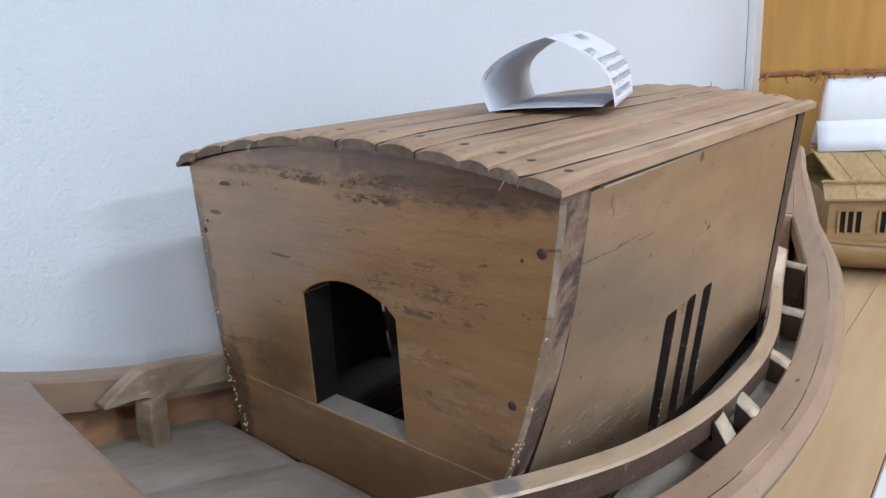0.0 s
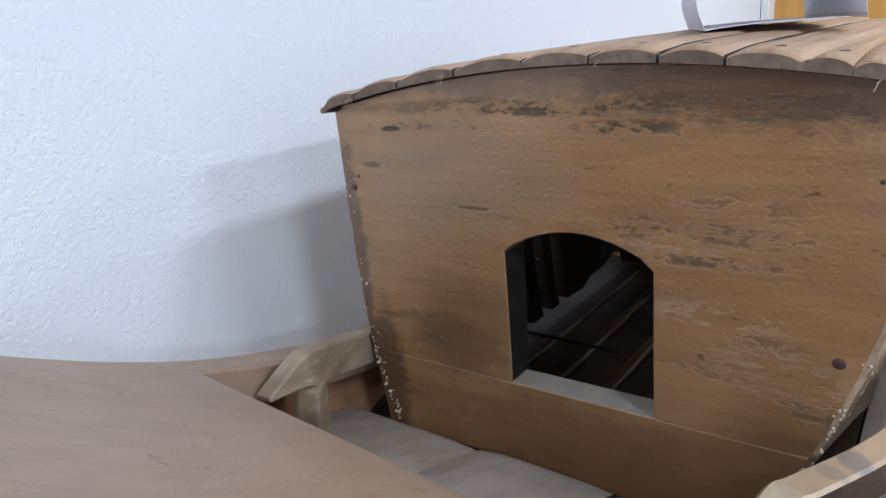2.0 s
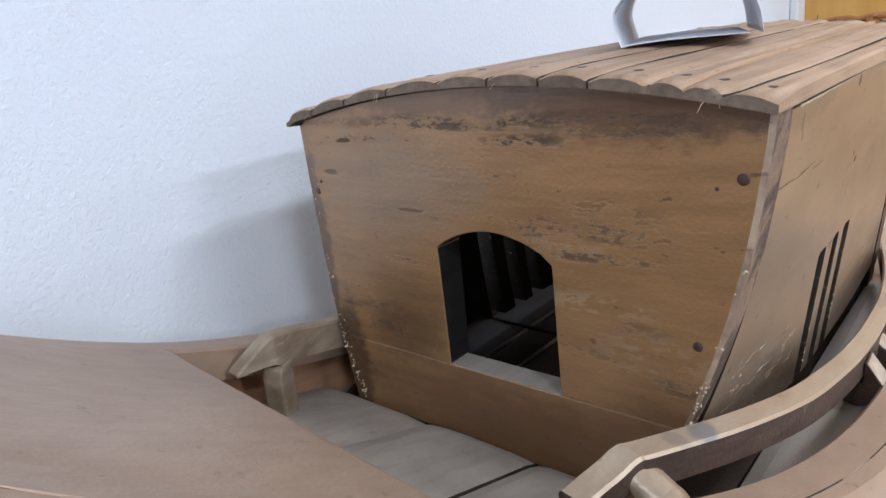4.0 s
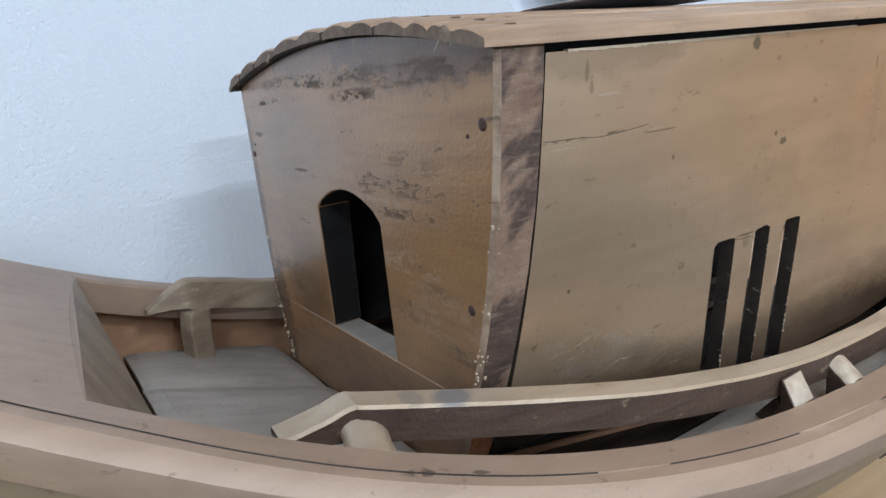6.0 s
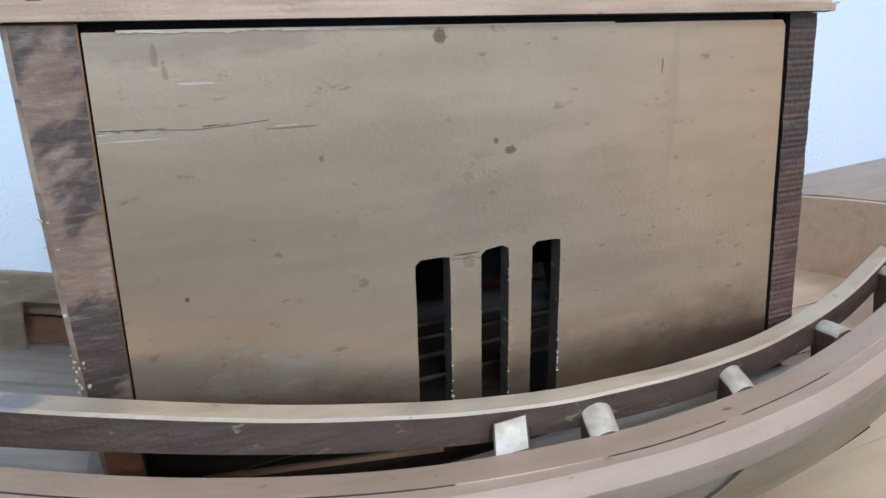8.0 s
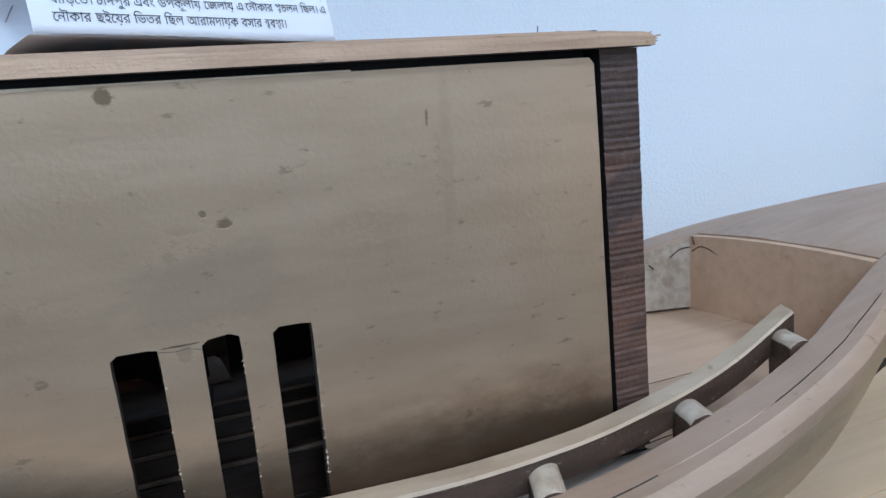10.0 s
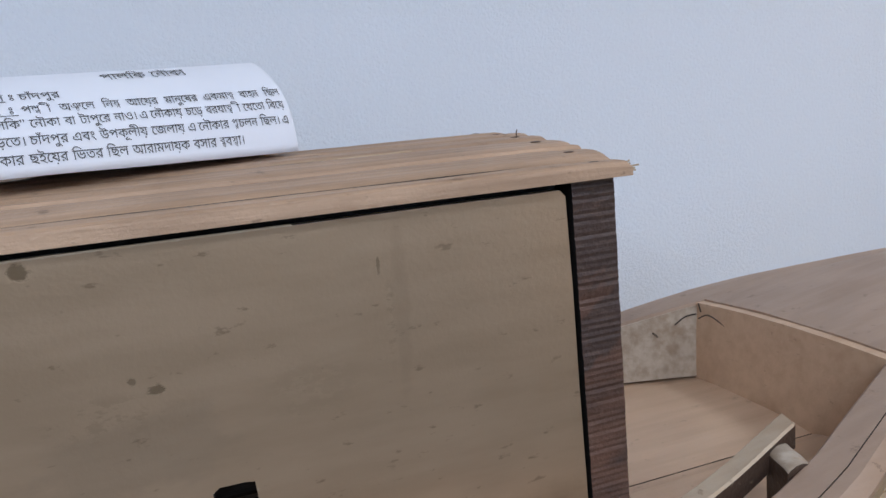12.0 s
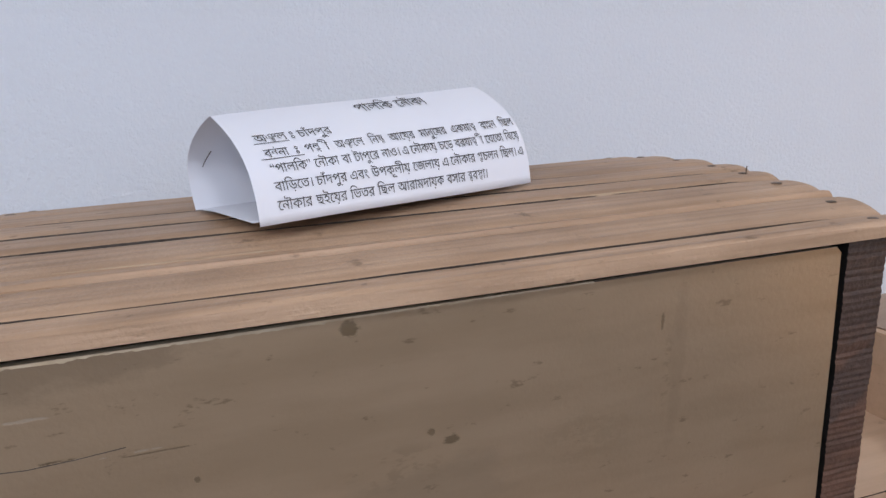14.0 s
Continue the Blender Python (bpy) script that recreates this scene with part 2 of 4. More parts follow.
M_EDGE = surface("bare_edge_wood", (0.285, 0.180, 0.118), (0.165, 0.095, 0.060), 0.6, 0.0, (3, 3, 12), 7.0, 22.0, 0.9, 200.0, (), (0, 0, 0), 0.0, 0.2, (0.42, 0.32, 0.23), 0.04)
M_EDGE_BACK = surface("ribbed_edge_wood", (0.115, 0.055, 0.034), (0.05, 0.024, 0.016), 0.55, 0.0, (3, 3, 12), 7.0, 22.0, 0.9, 200.0, (), (0, 0, 0), 0.0, 0.1, (0.19, 0.115, 0.078), 0.08)
M_EDGE_LOW = surface("reddish_edge_wood", (0.25, 0.095, 0.038), (0.11, 0.042, 0.022), 0.55, 0.0, (3, 3, 3), 20.0, 30.0, 1.0, 200.0, (), (0, 0, 0), 0.0, 0.8, (0.50, 0.40, 0.28))
M_WORN = surface("worn_arris", (0.40, 0.295, 0.20), (0.17, 0.10, 0.065), 0.5, 0.1, (3, 3, 3), 22.0, 26.0, 0.8, 200.0, (), (0, 0, 0), 0.0, 0.8)
M_CUT = surface("dark_cut_edge", (0.055, 0.040, 0.030), (0.025, 0.018, 0.014), 0.6, 0.0, (3, 3, 9), 9.0, 20.0, 0.8, 200.0, (), (0, 0, 0), 0.0, 0.8, (0.42, 0.33, 0.22))
M_END = surface("plank_end_grain", (0.23, 0.165, 0.115), (0.11, 0.072, 0.05), 0.65, 0.0, (4, 4, 4), 30.0, 25.0, 0.6, 200.0, (), (0, 0, 0), 0.3, 0.6)
M_CHIP = surface("raw_chip", (0.56, 0.46, 0.33), (0.40, 0.29, 0.18), 0.6, 0.0, (1, 1, 1), 60.0, 40.0, 0.3)
M_SPLINTER = surface("raw_splinter", (0.50, 0.37, 0.245), (0.30, 0.20, 0.12), 0.6, 0.0, (0.6, 14, 14), 18.0, 30.0, 0.5, 250.0, (), (0, 0, 0), 0.2, 0.5)
M_BULK = surface("scratched_bulkhead", (0.40, 0.315, 0.23), (0.255, 0.19, 0.135), 0.5, 0.15, (6, 6, 1.2), 8.0, 12.0, 0.5, 220.0, (), (0, 0, 0), 0.0, 0.6, (0.60, 0.53, 0.44))
# The cabin's inner darkness is put into near-black colours with little gloss.
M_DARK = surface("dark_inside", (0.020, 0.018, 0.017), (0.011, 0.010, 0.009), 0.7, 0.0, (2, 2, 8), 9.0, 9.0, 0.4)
M_DECK = surface("grey_deck", (0.44, 0.385, 0.33), (0.31, 0.265, 0.22), 0.55, 0.1, (0.8, 9, 9), 9.0, 9.0, 0.35, 250.0, (), (0, 0, 0), 0.25, 0.3)
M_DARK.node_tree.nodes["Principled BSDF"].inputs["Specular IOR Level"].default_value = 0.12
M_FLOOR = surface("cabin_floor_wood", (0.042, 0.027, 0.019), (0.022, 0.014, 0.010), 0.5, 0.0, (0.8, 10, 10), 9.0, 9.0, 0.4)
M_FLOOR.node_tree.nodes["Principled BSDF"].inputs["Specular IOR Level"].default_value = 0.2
M_FARRAIL = surface("worn_far_rail", (0.38, 0.295, 0.205), (0.20, 0.145, 0.095), 0.55, 0.1, (1.5, 6, 9), 10.0, 14.0, 0.6, 250.0, (), (0, 0, 0), 0.0, 0.7, (0.42, 0.34, 0.24))
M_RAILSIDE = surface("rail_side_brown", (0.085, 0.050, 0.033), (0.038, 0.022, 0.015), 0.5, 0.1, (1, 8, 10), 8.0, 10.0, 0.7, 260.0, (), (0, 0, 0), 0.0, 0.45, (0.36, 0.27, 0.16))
M_INNER = surface("inner_hull_wood", (0.40, 0.215, 0.115), (0.24, 0.125, 0.07), 0.55, 0.0, (1, 8, 10), 8.0, 8.0, 0.4)
M_HULL = surface("hull_paint", (0.33, 0.26, 0.175), (0.20, 0.155, 0.10), 0.36, 0.45, (0.7, 3, 8), 8.0, 7.0, 0.4, 250.0, (), (0, 0, 0), 0.0, 0.5)
M_RIB = surface("worn_rib_top", (0.56, 0.48, 0.385), (0.34, 0.25, 0.17), 0.42, 0.25, (5, 5, 5), 16.0, 20.0, 0.6)
M_NAIL = surface("nail_steel", (0.16, 0.11, 0.08), (0.07, 0.05, 0.035), 0.5, 0.5, (1, 1, 1), 60.0, 40.0, 0.3)
M_HOLE = surface("filled_nail_hole", (0.075, 0.035, 0.025), (0.05, 0.025, 0.02), 0.6, 0.0, (1, 1, 1), 60.0, 40.0, 0.3)
M_JOINT_LIGHT = surface("joint_light_strip", (0.22, 0.16, 0.115), (0.12, 0.085, 0.06), 0.8, 0.0, (1, 6, 6), 20.0, 15.0, 0.3)
M_PAPER = surface("white_paper", (0.76, 0.78, 0.83), (0.73, 0.75, 0.81), 0.75, 0.0, (1, 1, 1), 5.0, 5.0, 0.05, 500.0)
M_CLOTH = surface("white_cloth", (0.86, 0.87, 0.88), (0.80, 0.81, 0.83), 0.8, 0.0, (3, 3, 3), 12.0, 8.0, 0.4, 300.0)
M_INK = surface("black_ink", (0.05, 0.05, 0.055), (0.07, 0.07, 0.07), 0.6, 0.0, (1, 1, 1), 50.0, 50.0, 0.0)
M_STEEL = surface("staple_wire", (0.30, 0.29, 0.28), (0.2, 0.2, 0.2), 0.35, 0.9, (1, 1, 1), 50.0, 50.0, 0.0)
M_WALL = surface("stucco_wall", (0.74, 0.79, 0.85), (0.72, 0.765, 0.825), 0.75, 0.0, (1, 1, 1), 150.0, 1.5, 0.75, 420.0)
M_TABLE = surface("pale_table_wood", (0.60, 0.43, 0.26), (0.48, 0.32, 0.17), 0.4, 0.0, (0.5, 7, 7), 5.0, 2.0, 0.1)
M_TRIM = surface("white_trim", (0.78, 0.78, 0.78), (0.7, 0.7, 0.7), 0.5, 0.0, (1, 1, 1), 20.0, 4.0, 0.1)
M_ORANGE = surface("varnished_board", (0.66, 0.36, 0.09), (0.52, 0.26, 0.055), 0.4, 0.0, (6, 6, 0.6), 4.0, 2.0, 0.1)
M_BAMBOO = surface("woven_bamboo", (0.48, 0.34, 0.16), (0.30, 0.19, 0.08), 0.6, 0.0, (1, 8, 8), 14.0, 9.0, 0.6, 200.0, (), (0, 0, 0), 0.4)
M_BROWN = surface("brown_boat_wood", (0.40, 0.255, 0.11), (0.27, 0.16, 0.065), 0.45, 0.05, (2, 2, 8), 8.0, 6.0, 0.3, 250.0)
M_ROPE = surface("coir_rope", (0.42, 0.19, 0.07), (0.24, 0.10, 0.035), 0.8, 0.0, (6, 6, 6), 40.0, 20.0, 1.0)
M_FLOORS = surface("unseen_room_floor", (0.09, 0.08, 0.075), (0.06, 0.055, 0.05), 0.4, 0.0, (1, 1, 1), 6.0, 2.0, 0.05)


# ---- mesh helpers ----
def thing(name, label, category, at, group="", kind=""):
    ob = new(name)
    ob.empty_display_size = 0.05
    ob.location = at
    return tagged(ob, label, category, group, kind)


def finish(name, bm, mats, smooth=False):
    bmesh.ops.recalc_face_normals(bm, faces=bm.faces)
    me = bpy.data.meshes.new(name)
    bm.to_mesh(me)
    bm.free()
    for m in (mats if isinstance(mats, (list, tuple)) else [mats]):
        me.materials.append(m)
    if smooth:
        for p in me.polygons:
            p.use_smooth = True
    return me


def part(name, bm, mats, parent, label="", smooth=False):
    ob = new(name, finish(name, bm, mats, smooth))
    ob.parent = parent
    if parent.parent is None:
        ob.matrix_parent_inverse = parent.matrix_basis.inverted()
    return tagged(ob, label)


def solid(name, bm, mats, label, category, kind="", smooth=False, group=""):
    return tagged(new(name, finish(name, bm, mats, smooth)), label, category, group, kind)


def soften(bm, width, segments=1, angle=40):
    edges = [e for e in bm.edges if len(e.link_faces) == 2 and e.calc_face_angle(0) > radians(angle)]
    bmesh.ops.bevel(bm, geom=edges, offset=width, segments=segments, affect="EDGES", profile=0.6, clamp_overlap=True)


def box(bm, x0, y0, z0, x1, y1, z1):
    c = ((x0 + x1) / 2, (y0 + y1) / 2, (z0 + z1) / 2)
    m = Matrix.Translation(c) @ Matrix.Diagonal((x1 - x0, y1 - y0, z1 - z0, 1))
    return bmesh.ops.create_cube(bm, size=1, matrix=m)["verts"]


def prism(bm, outline, to_a, to_b):
    """A flat outline of (u, v) pairs, thickened between the surfaces that to_a and to_b give."""
    a = [bm.verts.new(to_a(u, v)) for u, v in outline]
    b = [bm.verts.new(to_b(u, v)) for u, v in outline]
    faces = [bm.faces.new(a), bm.faces.new(b[::-1])]
    n = len(outline)
    for i in range(n):
        j = (i + 1) % n
        faces.append(bm.faces.new((a[i], b[i], b[j], a[j])))
    return faces


def loft(bm, rings, caps=True, closed=True):
    vs = [[bm.verts.new(p) for p in r] for r in rings]
    n = len(vs[0])
    for r, s in zip(vs, vs[1:]):
        for i in range(n if closed else n - 1):
            j = (i + 1) % n
            bm.faces.new((r[i], r[j], s[j], s[i]))
    if caps and closed:
        bm.faces.new(vs[0][::-1])
        bm.faces.new(vs[-1])
    return vs


def tube(bm, points, radius, sides=8):
    rings = []
    for i, p in enumerate(points):
        a, b = Vector(points[max(i - 1, 0)]), Vector(points[min(i + 1, len(points) - 1)])
        d = (b - a).normalized()
        u = d.cross(Vector((0.13, 0.21, 0.97))).normalized()
        v = d.cross(u)
        rings.append([Vector(p) + radius * (math.cos(k * math.tau / sides) * u + math.sin(k * math.tau / sides) * v) for k in range(sides)])
    loft(bm, rings)


def dome(bm, at, normal, radius, height, sides=12):
    n = Vector(normal).normalized()
    u = n.orthogonal().normalized()
    v = n.cross(u)
    rings = []
    for f, h in ((1.0, -0.3), (1.0, 0.35), (0.7, 0.85), (0.25, 1.0)):
        rings.append([Vector(at) + n * height * h + radius * f * (math.cos(k * math.tau / sides) * u + math.sin(k * math.tau / sides) * v) for k in range(sides)])
    loft(bm, rings)


def wobble(x, y=0.0, z=0.0, size=1.0):
    return size * noise.noise(Vector((x, y, z)))


def smooth_path(points, steps):
    """A Catmull-Rom path through a few points."""
    pts = [Vector(p) for p in points]
    pts = [2 * pts[0] - pts[1]] + pts + [2 * pts[-1] - pts[-2]]
    out = []
    for i in range(1, len(pts) - 2):
        for k in range(steps):
            t = k / steps
            a, b, c, d = pts[i - 1:i + 3]
            out.append(0.5 * (2 * b + (c - a) * t + (2 * a - 5 * b + 4 * c - d) * t * t + (3 * b - a - 3 * c + d) * t ** 3))
    out.append(pts[-2])
    return out


# ---- room ----
bm = bmesh.new()
box(bm, -4.0, WALL_Y, ROOM_FLOOR, 2.47, WALL_Y + 0.15, CEILING)
solid("wall_north", bm, M_WALL, "white stucco wall behind the model boats", "wall", "structure")
bm = bmesh.new()
box(bm, 2.47, -5.0, ROOM_FLOOR, 2.62, WALL_Y + 0.15, CEILING)
wall_east = solid("wall_east", bm, M_WALL, "white wall clad with varnished orange plywood panels", "wall", "structure")
# The unseen walls, floor and ceiling are added to bounce the light.
bm = bmesh.new()
box(bm, -4.15, -5.0, ROOM_FLOOR, -4.0, WALL_Y + 0.15, CEILING)
solid("wall_west", bm, M_WALL, "unseen white end wall, added to bounce light", "wall", "structure")
bm = bmesh.new()
box(bm, -4.15, -5.15, ROOM_FLOOR, 2.62, -5.0, CEILING)
solid("wall_south", bm, M_WALL, "unseen white wall opposite the display, added to bounce light", "wall", "structure")
# Floor colour is assumed dark, to deepen what the side panel reflects.
bm = bmesh.new()
box(bm, -4.2, -5.2, ROOM_FLOOR - 0.1, 2.7, WALL_Y + 0.2, ROOM_FLOOR)
solid("floor", bm, M_FLOORS, "unseen room floor, kept dark for the side panel reflection", "floor", "structure")
bm = bmesh.new()
box(bm, -4.2, -5.2, CEILING, 2.7, WALL_Y + 0.2, CEILING + 0.1)
solid("ceiling", bm, M_TRIM, "unseen white ceiling, added to bounce light", "ceiling", "structure")
for i in range(5):
    bm = bmesh.new()
    y1 = WALL_Y - 0.004 - 0.47 * i
    box(bm, 2.452, y1 - 0.464, TABLE, 2.467, y1, CEILING - 0.01)
    soften(bm, 0.002)
    part("panel", bm, M_ORANGE, wall_east)
bm = bmesh.new()
box(bm, 2.36, WALL_Y - 0.03, TABLE + 0.001, 2.45, WALL_Y - 0.002, CEILING - 0.01)
soften(bm, 0.003)
solid("trim", bm, M_TRIM, "white upright trim board in the wall corner", "trim", "structure")

# ---- table ----
table = thing("display_table", "pale wooden display table with a white front edge", "table", (0.4, 0.1, TABLE))
for i in range(5):
    bm = bmesh.new()
    y0 = -0.10 + 0.1435 * i
    box(bm, -2.4, y0 + 0.0006, TABLE - 0.025, 2.44, y0 + 0.1429, TABLE)
    soften(bm, 0.001)
    part("tabletop_board", bm, M_TABLE, table)
bm = bmesh.new()
box(bm, -2.4, -0.125, TABLE - 0.06, 1.30, -0.101, TABLE + 0.001)
soften(bm, 0.003)
part("front_edge", bm, M_TRIM, table, "white painted edging strip")
bm = bmesh.new()
box(bm, -2.38, -0.09, TABLE - 0.11, 2.42, 0.59, TABLE - 0.026)
part("apron", bm, M_TRIM, table)
for lx in (-2.3, -0.8, 0.8, 2.3):
    for ly in (-0.05, 0.52):
        bm = bmesh.new()
        box(bm, lx - 0.03, ly - 0.03, ROOM_FLOOR, lx + 0.03, ly + 0.03, TABLE - 0.111)
        soften(bm, 0.004)
        part("leg", bm, M_TRIM, table)

side_table = thing("display_table", "pale wooden side table along the plywood wall", "table", (1.87, -0.9, TABLE), "display tables")
table["group"] = "display tables"
for i in range(7):
    bm = bmesh.new()
    x0 = 1.302 + 0.1625 * i
    box(bm, x0, -1.70, TABLE - 0.025, x0 + 0.1619, -0.102, TABLE)
    soften(bm, 0.001)
    part("tabletop_board", bm, M_TABLE, side_table)
for lx in (1.36, 2.38):
    for ly in (-1.64, -0.20):
        bm = bmesh.new()
        box(bm, lx - 0.03, ly - 0.03, ROOM_FLOOR, lx + 0.03, ly + 0.03, TABLE - 0.026)
        soften(bm, 0.004)
        part("leg", bm, M_TRIM, side_table)

# ---- the model boat: lines ----
BOW, STERN = -0.63, 1.45


def sheer(x):
    if x > 0.75:
        d = x - 0.75
        return 0.1755 + 0.231 * d - 0.17 * d * d
    if x < 0.4:
        return 0.135 + 0.345 * (x - 0.4) ** 2 + 0.12 * (x - 0.4) ** 4
    return 0.135 + 0.33 * (x - 0.4) ** 2


def near_inner(x):
    """y of the inner edge of the near gunwale."""
    if x > 0.75:
        d = x - 0.75
        return 0.027 + 0.38 * min(d, 0.16) + 0.25 * max(d - 0.16, 0.0)
    if x < -0.2:
        return 0.0524 + 0.39 * (-0.2 - x)
    d = x - 0.35
    if d < 0:
        return -0.029 + 0.113 * d * d + 0.516 * d ** 4
    return -0.029 + 0.35 * d * d


def far_inner(x):
    """y of the inner edge of the far gunwale, which closes in faster towards the stern."""
    if x > 0.75:
        d = x - 0.75
        return max(0.397 - 0.31 * min(d, 0.16) - 0.20 * max(d - 0.16, 0.0), near_inner(x) + 0.008)
    if x < -0.25:
        return 0.3745 - 0.385 * (-0.25 - x)
    f = min(max((x - 0.55) / 0.2, 0.0), 1.0)
    return 2 * MID + 0.034 - 0.32 * (x - 0.335) ** 2 + 0.005 * math.exp(-((x + 0.03) / 0.11) ** 2) - 0.032 * f * f * (3 - 2 * f)


def near_outer(x):
    return near_inner(x) - (0.050 if x < 0.8 else 0.050 - 0.022 * min((x - 0.8) / 0.4, 1.0))


def far_outer(x):
    if x > 0.78:
        return far_inner(x) + float(np.interp(x, (0.78, 0.92, 1.0, 1.07, 1.14, 1.20, 1.45), (0.050, 0.066, 0.058, 0.048, 0.032, 0.026, 0.020)))
    return far_inner(x) + 0.046


def keel(x):
    return min(TABLE + (0.30 if x < 0.35 else 0.45) * (x - 0.35) ** 2, sheer(x) - 0.05)


def side_y(x, z):
    """Outer face of the cabin's near side: it curves in below, more so at the front."""
    t = max(0.42 - z, 0.0)
    f = min(max(x / 0.2, 0.0), 1.0)
    return (1 - f) * (0.66 * t ** 1.7 + 0.0022 * min(t / 0.04, 1.0)) + f * (0.131 - 0.01 * min(max((x - 0.2) / 0.3, 0.0), 1.0)) * t


def aft(z):
    """How far the back of the cabin leans aft at the height z."""
    return 0.075 * (0.42 - z)


def roof_under(y):
    return 0.4195 + 0.0235 * (1 - ((y - 0.2105) / 0.2105) ** 2)


def front_back(z):
    """Where the back of the cabin's front board lies at the height z: it thins towards its foot."""
    return 0.0332 - 0.028 * max(0.417 - z, 0.0)


boat = thing("model_boat", "brown and bronze painted wooden model boat with a planked cabin", "model boat", (0.35, MID, TABLE))

# hull skin, outside and inside
bm = bmesh.new()
stations = np.linspace(BOW, STERN, 72)


def section(x, inset):
    zt, zk = sheer(x) - 0.030, keel(x) + inset
    ya, yb = near_outer(x) + 0.012 + inset, far_outer(x) - 0.006 - inset
    mid, w = (ya + yb) / 2, max((yb - ya) / 2, 0.003)
    full = 1.3 + 0.6 * min(max((x - 0.42) / 0.3, 0.0), 1.0)
    pts = []
    for k in range(13):
        a = k / 12
        pts.append((w * max(1 - a ** full, 0) ** 0.77, zt - (zt - zk) * a))
    ring = [(x, mid - y, z) for y, z in pts] + [(x, mid + y, z) for y, z in pts[-2::-1]]
    return ring


outer = [section(x, 0.0) for x in stations]
loft(bm, outer, closed=False)
part("hull", bm, M_HULL, boat, "bronze painted hull with worn patches", True)
bm = bmesh.new()
loft(bm, [section(x, 0.014) for x in stations[6:-6]], closed=False)
part("hull_lining", bm, M_INNER, boat, "bare brown wood inside the hull", True)

for x0, z0 in ((0.60, -0.02), (0.36, 0.05)):
    bm = bmesh.new()
    pts = []
    for k in range(6):
        x, z = x0 + 0.012 * k, z0 + 0.011 * k
        side = section(x, -0.0006)
        low, high = min(zip(side[:13], side[1:13]), key=lambda ab: abs((ab[0][2] + ab[1][2]) / 2 - z))
        f = (z - low[2]) / (high[2] - low[2])
        pts.append((x, low[1] + (high[1] - low[1]) * f, z))
    tube(bm, pts, 0.0014, 5)
    part("split", bm, M_CUT, boat, "dark split in the hull planking")

# gunwale: a broad cap board along each side with a split running along it
for sgn, nm in ((-1, "near"), (1, "far")):
    bm = bmesh.new()
    rings = []
    for x in np.linspace(BOW, STERN, 120):
        zi = sheer(x)
        yi, yo = (near_inner(x), near_outer(x)) if sgn < 0 else (far_inner(x), far_outer(x))
        wide = abs(yo - yi)
        wz = 0.0012 * wobble(x * 9, sgn)
        crack = 0.60 * wide + 0.004 * wobble(x * 5, 3 + sgn)
        depth = 0.005 * max(0.0, min(1.0, 0.40 + 2.2 * noise.noise(Vector((x * 6.1, 7.0, sgn)))))
        y = lambda h: yi + sgn * h
        chip = 0.0012 * wobble(x * 40, 5.0 + sgn)
        rings.append([(x, y(0), zi - 0.032), (x, y(0), zi - 0.003), (x, y(0.003), zi + wz), (x, y(crack - 0.0003), zi + wz + 0.0005), (x, y(crack), zi + wz - depth),
                      (x, y(crack + 0.0003), zi + wz - 0.0003), (x, y(wide - 0.010), zi - 0.0010 + wz), (x, y(wide - 0.0035 + chip), zi - 0.0055 + wz), (x, y(wide), zi - 0.011), (x, y(wide - 0.001), zi - 0.018), (x, y(wide - 0.010), zi - 0.034)])
    loft(bm, rings)
    bm.faces.ensure_lookup_table()
    # Groove faces take a dark colour, as the lit groove shows too little shade.
    for k, f in enumerate(bm.faces):
        if k % 11 in (3, 4) and len(f.verts) == 4 and min(v.co.z - sheer(v.co.x) for v in f.verts) < -0.0016:
            f.material_index = 1
    cap = part("gunwale", bm, [M_PAINT, M_CUT], boat, "tan painted cap board with a long split", True)
    cap.data.set_sharp_from_angle(angle=radians(28))

# fore and after decks, flush with the caps
def end_deck(x0, x1, name, label):
    bm = bmesh.new()
    rings = []
    for x in np.linspace(x0, x1, 40):
        z, ya, yb = sheer(x), near_inner(x), far_inner(x)
        mid, h = (ya + yb) / 2, (yb - ya) / 2
        row = []
        for k in range(13):
            f = -1 + k / 6
            row.append((x - (0.024 * (1 - ((f + 1) / 2) ** 2) if x < 0 else 0.0), mid + f * (h + 0.002), z + 0.0008 + 0.0015 * wobble(x * 7, f * 2.0) + 0.004 * (1 - f * f)))
        rings.append(row + [(p[0], p[1], z - 0.016) for p in row[::-1]])
    loft(bm, rings)
    part(name, bm, M_PAINT, boat, label)


end_deck(BOW + 0.02, -0.187, "fore_deck", "tan painted solid fore deck")
end_deck(0.9115, STERN - 0.01, "after_deck", "tan painted solid after deck")


def bulkhead(x, lean, z0, name):
    bm = bmesh.new()
    ya, yb, z = near_inner(x) + 0.001, far_inner(x) - 0.001, sheer(x) + 0.0004
    mid, h = (ya + yb) / 2, (yb - ya) / 2
    bow = lambda u: -0.024 * (1 - ((u / h + 1) / 2) ** 2) if x < 0 else 0.0
    out = [(-h + 2 * h * k / 8, z + 0.0046 * (1 - (k / 4 - 1) ** 2)) for k in range(9)] + [(h * 0.97, z0), (-h * 0.97, z0)]
    prism(bm, out, lambda u, v: (x + bow(u) * min(max((v - 0.15) / (z - 0.15), 0.0), 1.0) + lean * (z - v), mid + u, v), lambda u, v: (x + bow(u) * min(max((v - 0.15) / (z - 0.15), 0.0), 1.0) + lean * (z - v) + (0.0125 if x > 0 else -0.012), mid + u, v))
    part(name, bm, M_WELL if x > 0 else M_BULK, boat)


bulkhead(-0.1865, 0.25, 0.12, "fore_bulkhead")
bulkhead(0.8990, -0.08, 0.07, "after_bulkhead")


